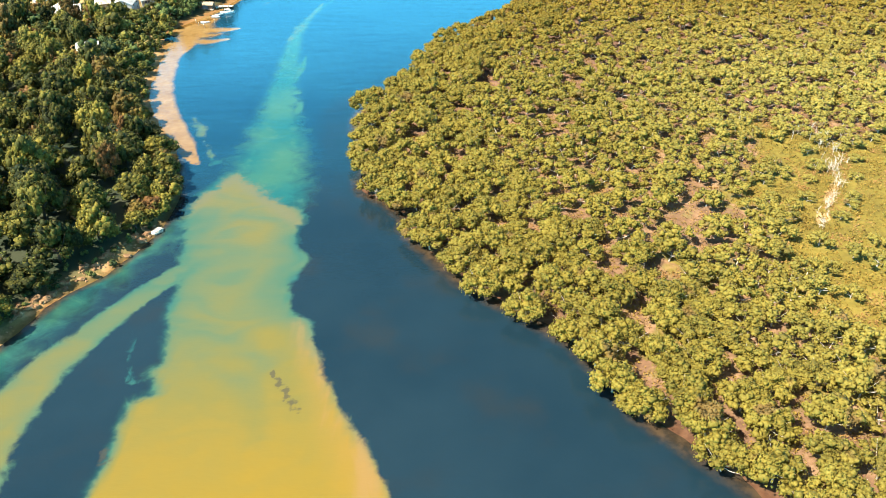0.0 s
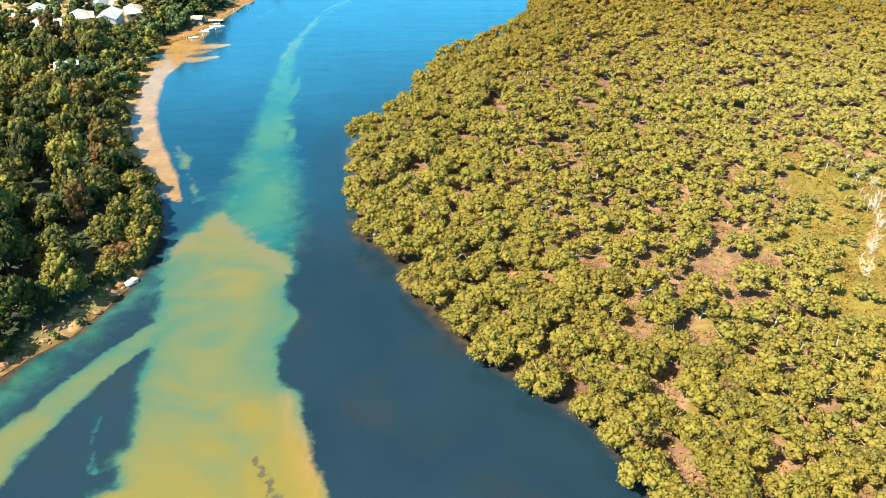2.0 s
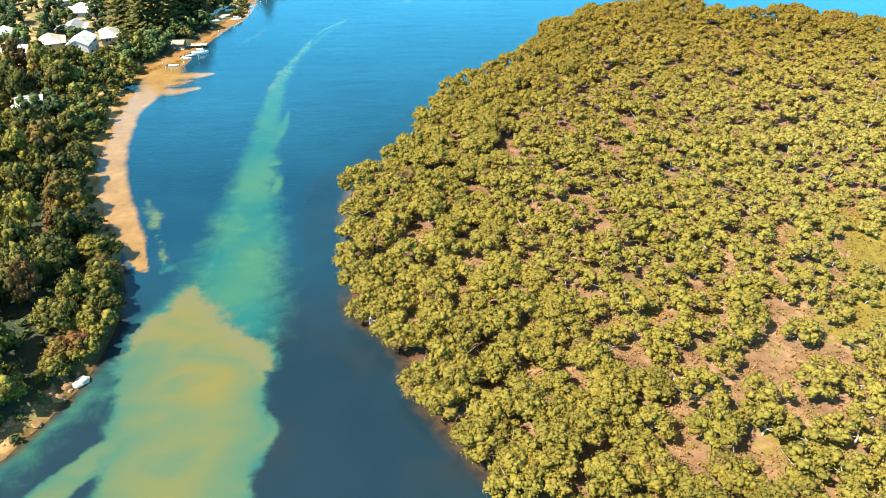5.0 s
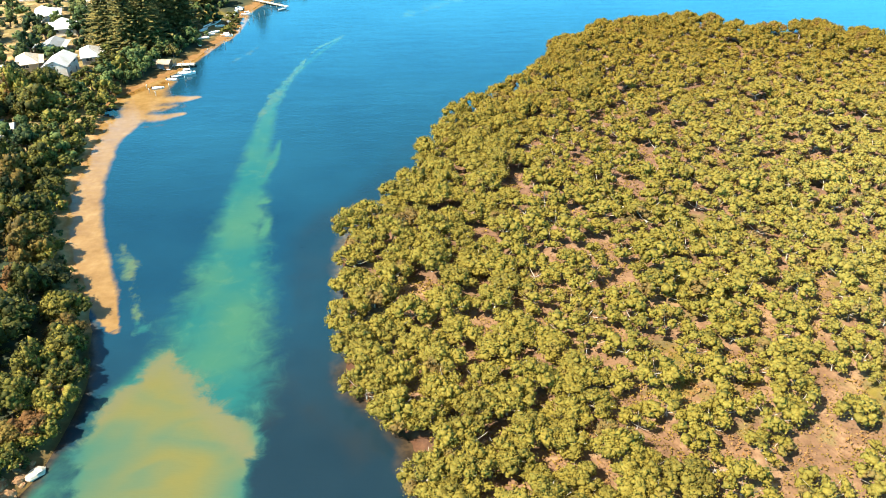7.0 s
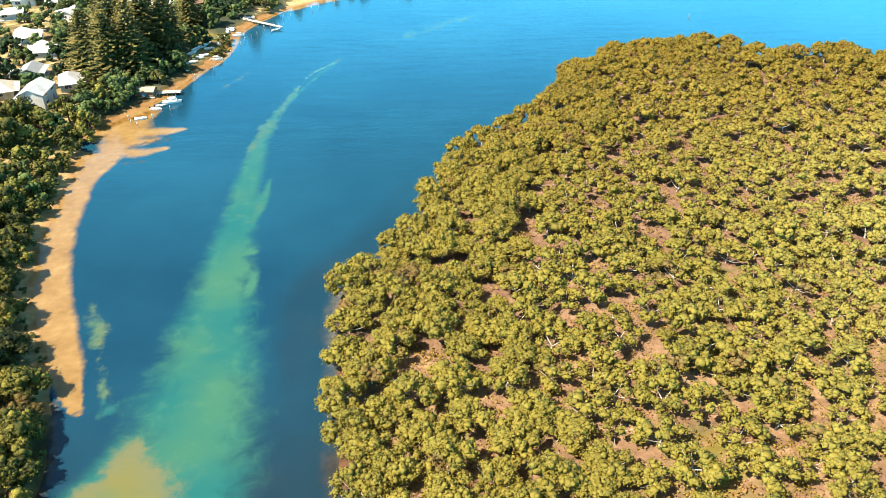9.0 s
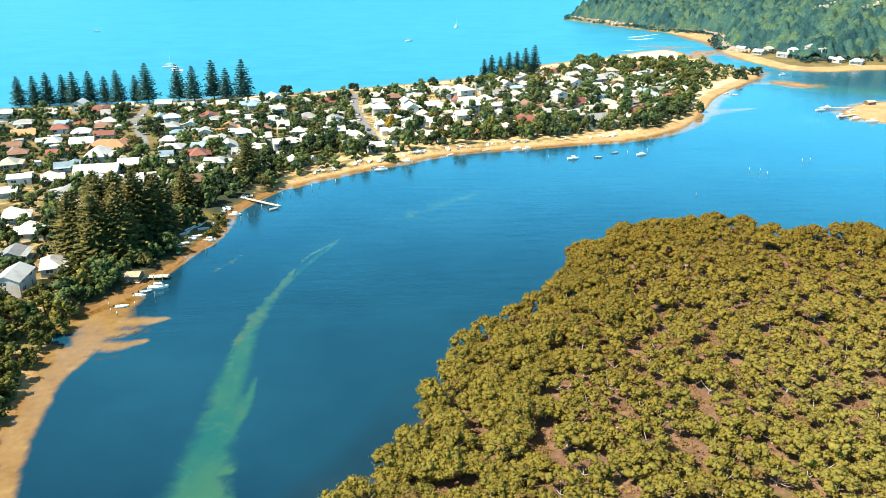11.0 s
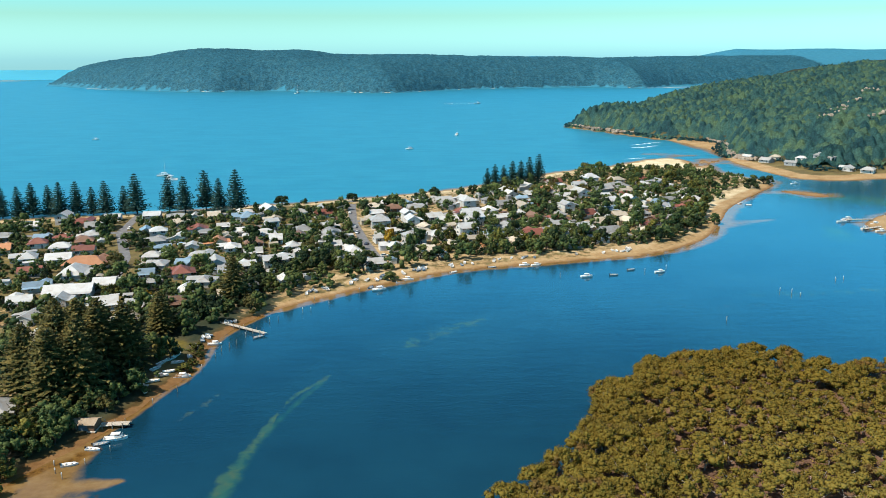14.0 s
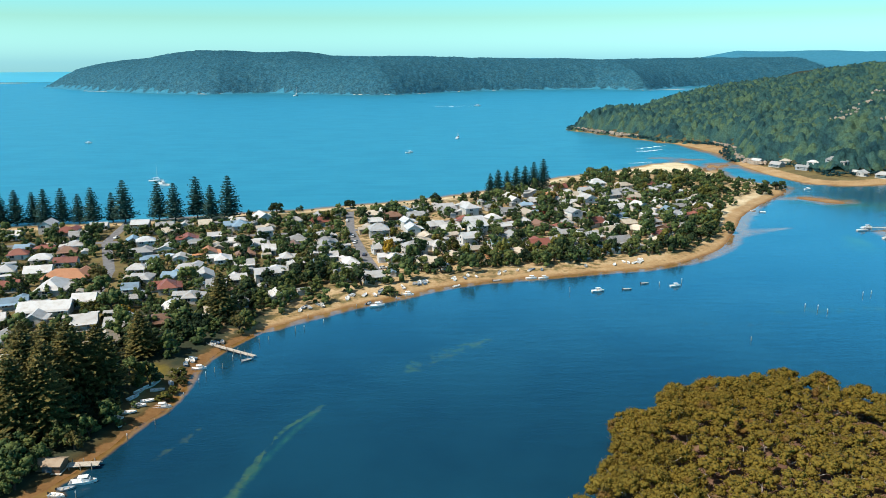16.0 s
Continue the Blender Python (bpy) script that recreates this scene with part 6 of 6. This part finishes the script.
for k in range(190):
    t = rng.uniform(0, len(bank_line) - 1.01)
    a = bank_line[int(t)] * (1 - t % 1) + bank_line[int(t) + 1] * (t % 1)
    x, y = a[0] - rng.uniform(-0.8, 4.2), a[1] + rng.uniform(-1.4, 2.2)
    o = new("rock", ROCKS[int(rng.integers(0, 6))])
    s = 0.28 + 1.2 * rng.random() ** 3.5
    o.matrix_world = Matrix.LocRotScale((x, y, float(height_at(x, y)) + 0.1 * s), Euler((rng.uniform(-0.3, 0.3), rng.uniform(-0.3, 0.3), rng.uniform(0, 6.28))), (s, s, s))
    tagged(o, "rough tan sandstone boulder on the wooded bank", "rock", "boulders of the bank")
v = BALL_V * rng.uniform(0.8, 1.15, (len(BALL_V), 1)) * (1.9, 1.2, 0.8) + (0, 0, 0.3)
o = mesh_object("rock", v, BALL_Q, pale_stone)
o.matrix_world = pose(-66.8, 172.2, 0.2, 0, 0, 50)
tagged(o, "large bleached white boulder at the water's edge", "rock", "boulders of the bank")

# bleached dead trees where a dry creek runs through the marsh
creek_line = smooth_open([(103, 165), (106, 170), (111, 177), (117, 186), (120, 192), (124, 202), (126, 214), (128, 224)], 6)
for k in range(70):
    f = rng.random() ** 0.6
    a = creek_line[int(f * (len(creek_line) - 1))]
    x, y = a[0] + rng.normal() * (0.5 + 5.0 * max(0, f - 0.45)), a[1] + rng.normal() * 1.2
    h = rng.uniform(1.6, 3.8) * (0.45 + 0.6 * f)
    pieces = [tube([(0, 0, -0.3, 0.07), (rng.normal() * 0.2, rng.normal() * 0.2, h * 0.6, 0.045), (rng.normal() * 0.4, rng.normal() * 0.4, h, 0.012)], 4)]
    for _ in range(9):
        z0 = h * rng.uniform(0.2, 0.85)
        pieces.append(tube([(0, 0, z0, 0.032), (rng.normal() * 0.6, rng.normal() * 0.6, z0 + rng.uniform(0.3, 1.2), 0.010)], 3))
    o = mesh_object("dead_tree", *joined(pieces), dead_wood)
    o.matrix_world = pose(x, y, float(height_at(x, y)), 0, 0, rng.uniform(0, 360))
    tagged(o, "bleached bare dead tree in the saltmarsh", "dead tree", "dead trees of the marsh")

# surf on the bar and the wake of a boat
foam_n = Nodes("sea foam", 0.6)
foam = foam_n.colour(foam_n.ramp(foam_n.noise(2.0, 4.0), (0.35, (0.55, 0.66, 0.68)), (0.6, (0.82, 0.85, 0.84))))


def foam_strip(points, name, label):
    p = np.array(points, float)
    t = np.linspace(0, len(p) - 1, 24)
    c = np.stack([np.interp(t, np.arange(len(p)), p[:, k]) for k in range(3)], 1)
    w = 1.2 * c[:, 2] * np.where(rng.random(24) < 0.4, 0.04, 0.2 + 1.2 * rng.random(24))
    c[:, 1] += rng.normal(size=24) * 0.6 * c[:, 2] ** 0.5
    v = np.concatenate([np.column_stack([c[:, 0], c[:, 1] + w, np.full(24, 0.03)]), np.column_stack([c[:, 0], c[:, 1] - w, np.full(24, 0.03)]), np.column_stack([c[:, 0], c[:, 1], np.full(24, 0.14)])])
    k = np.arange(23)
    q = np.concatenate([np.stack([k + 48, k + 49, k + 1, k], 1), np.stack([k + 24, k + 25, k + 49, k + 48], 1)])
    tagged(mesh_object(name, v, q, foam), label, "foam", kind="stuff")


foam_strip([(266, 1092, 0.5), (284, 1104, 3.6), (300, 1116, 3.0), (314, 1124, 0.5)], "surf", "white surf breaking on the sandbar")
foam_strip([(260, 1066, 0.4), (272, 1072, 2.6), (284, 1070, 0.4)], "surf", "white surf breaking on the sandbar")
foam_strip([(268, 1064, 0.4), (284, 1076, 2.6), (298, 1085, 0.4)], "surf", "white surf breaking on the sandbar")
foam_strip([(222, 962, 0.4), (238, 968, 1.8), (250, 972, 0.4)], "surf", "white surf breaking on the sandbar")
foam_strip([(58, 1996, 0.5), (110, 1996, 4), (156, 1996, 2)], "wake", "white wake trailing behind a motor boat")

# tumbled rocks at the foot of the headland
cliff = []
cliff_line = smooth_open([(246, 1362), (262, 1302), (290, 1240), (338, 1186), (366, 1130), (372, 1062), (348, 1000), (336, 962), (340, 926)], 10)
for k in range(420):
    t = rng.random() ** 1.3 * (len(cliff_line) - 1.01)
    a = cliff_line[int(t)] * (1 - t % 1) + cliff_line[int(t) + 1] * (t % 1)
    x, y = a[0] + rng.uniform(0, 10), a[1] + rng.uniform(-3, 6)
    cliff.append((turned(BALL_V * rng.uniform(0.7, 1.2, (len(BALL_V), 1)) * (1, 0.8, 0.8), x, y, float(0.4 + rng.random() * 3.5), rng.uniform(0, 6.28), 1.0 + 2.6 * rng.random() ** 2), BALL_Q))
tagged(mesh_object("headland_rocks", *joined(cliff), cliff_stone), "tumbled tan rocks along the foot of the headland", "rocks", kind="stuff")


# cars on the village streets
def car(x, y, turn, paint, word):
    root = thing("car", x, y, float(height_at(x, y)) + 0.08, turn, f"{word} car parked on the village street", "car", "parked cars")
    side = [(-2.1, 0.35), (2.1, 0.35), (2.15, 0.75), (1.1, 0.92), (-2.0, 0.98), (-2.15, 0.7)]
    v = np.array([(px, s * 0.86, pz) for s in (-1, 1) for px, pz in side])
    q = [(k, (k + 1) % 6, 6 + (k + 1) % 6, 6 + k) for k in range(6)] + [(0, 5, 2, 1), (5, 4, 3, 2), (6, 7, 8, 11), (11, 8, 9, 10)]
    part("body", (v, np.array(q)), paint, root)
    cab = np.array([(px, s * w, pz) for s in (-1, 1) for px, pz, w in ((-1.7, 0.97, 0.78), (0.9, 0.93, 0.78), (0.3, 1.42, 0.62), (-1.3, 1.42, 0.62))])
    part("cabin", (cab, np.array([(0, 1, 5, 4), (1, 2, 6, 5), (2, 3, 7, 6), (3, 0, 4, 7), (3, 2, 1, 0), (4, 5, 6, 7)])), glass, root)
    part("roof_panel", block(-1.25, -0.6, 1.424, 0.26, 0.6, 1.46), paint, root)
    for px in (-1.35, 1.35):
        for s in (-1, 1):
            part("wheel", tube([(px, s * 0.70, 0.32, 0.02), (px, s * 0.701, 0.32, 0.32), (px, s * 0.90, 0.32, 0.32), (px, s * 0.901, 0.32, 0.02)], 10), dark_rubber, root)


silver = plain("silver car paint", (0.45, 0.46, 0.47), 0.3, 0.05)
navy = plain("dark blue car paint", (0.03, 0.04, 0.08), 0.3, 0.05)
for x, y, turn, paint, word in [(-175, 640, 1.4, boat_white, "white"), (-170, 612, 1.2, silver, "silver"), (-160, 633, 0.1, navy, "dark blue"), (-35, 634, 1.4, silver, "silver"), (-33, 618, 1.4, boat_white, "white"),
                                (-26, 588, 1.4, navy, "dark blue"), (-42, 680, 1.5, boat_white, "white"), (-120, 638, 0.15, silver, "silver"), (-90, 643, 0.15, boat_white, "white"), (-10, 663, 0.5, boat_white, "white"),
                                (30, 677, 0.5, silver, "silver"), (75, 699, 0.5, boat_white, "white"), (110, 722, 0.55, navy, "dark blue"), (-210, 625, 0.1, boat_white, "white"), (-250, 619, 0.1, silver, "silver"), (-15, 560, 0.3, boat_white, "white")]:
    car(x, y, turn, paint, word)

# pale rocks and sand at the foot of the far ridge
shore = smooth([(-1345, 3398), (-1046, 3058), (-682, 2798), (-453, 2842), (-196, 2668), (-37, 2638), (148, 2822), (352, 2933), (661, 2979), (821, 2848), (1083, 3128)], 8)[6:-12]
low, high = 0.0, 0.2 + 1.6 * rng.random(len(shore)) ** 3
v = np.concatenate([np.column_stack([shore, np.full(len(shore), -1.0)]), np.column_stack([shore + (0, 6), high])])
k, m = np.arange(len(shore) - 1), len(shore)
tagged(mesh_object("far_shore", v, np.stack([k, k + 1, k + m + 1, k + m], 1), pale_stone), "thin pale rocky shoreline of the distant ridge", "shore", kind="structure")

# pale rock outcrops among the trees of the headland
crags = []
for cx, cy in [(470, 1010), (520, 1060), (560, 1010), (600, 1090), (545, 950), (505, 935), (620, 1010), (580, 1130), (470, 930), (440, 960)]:
    for _ in range(7):
        x, y = cx + rng.normal() * 9, cy + rng.normal() * 5
        crags.append((turned(BALL_V * rng.uniform(0.7, 1.2, (len(BALL_V), 1)) * (1.3, 0.9, 1.0), x, y, float(height_at(x, y)) + 8.0, rng.uniform(0, 6.28), 0.8 + 1.3 * rng.random()), BALL_Q))
tagged(mesh_object("rock_outcrops", *joined(crags), cliff_stone), "weathered sandstone outcrops on the wooded headland slope", "rocks", kind="stuff")
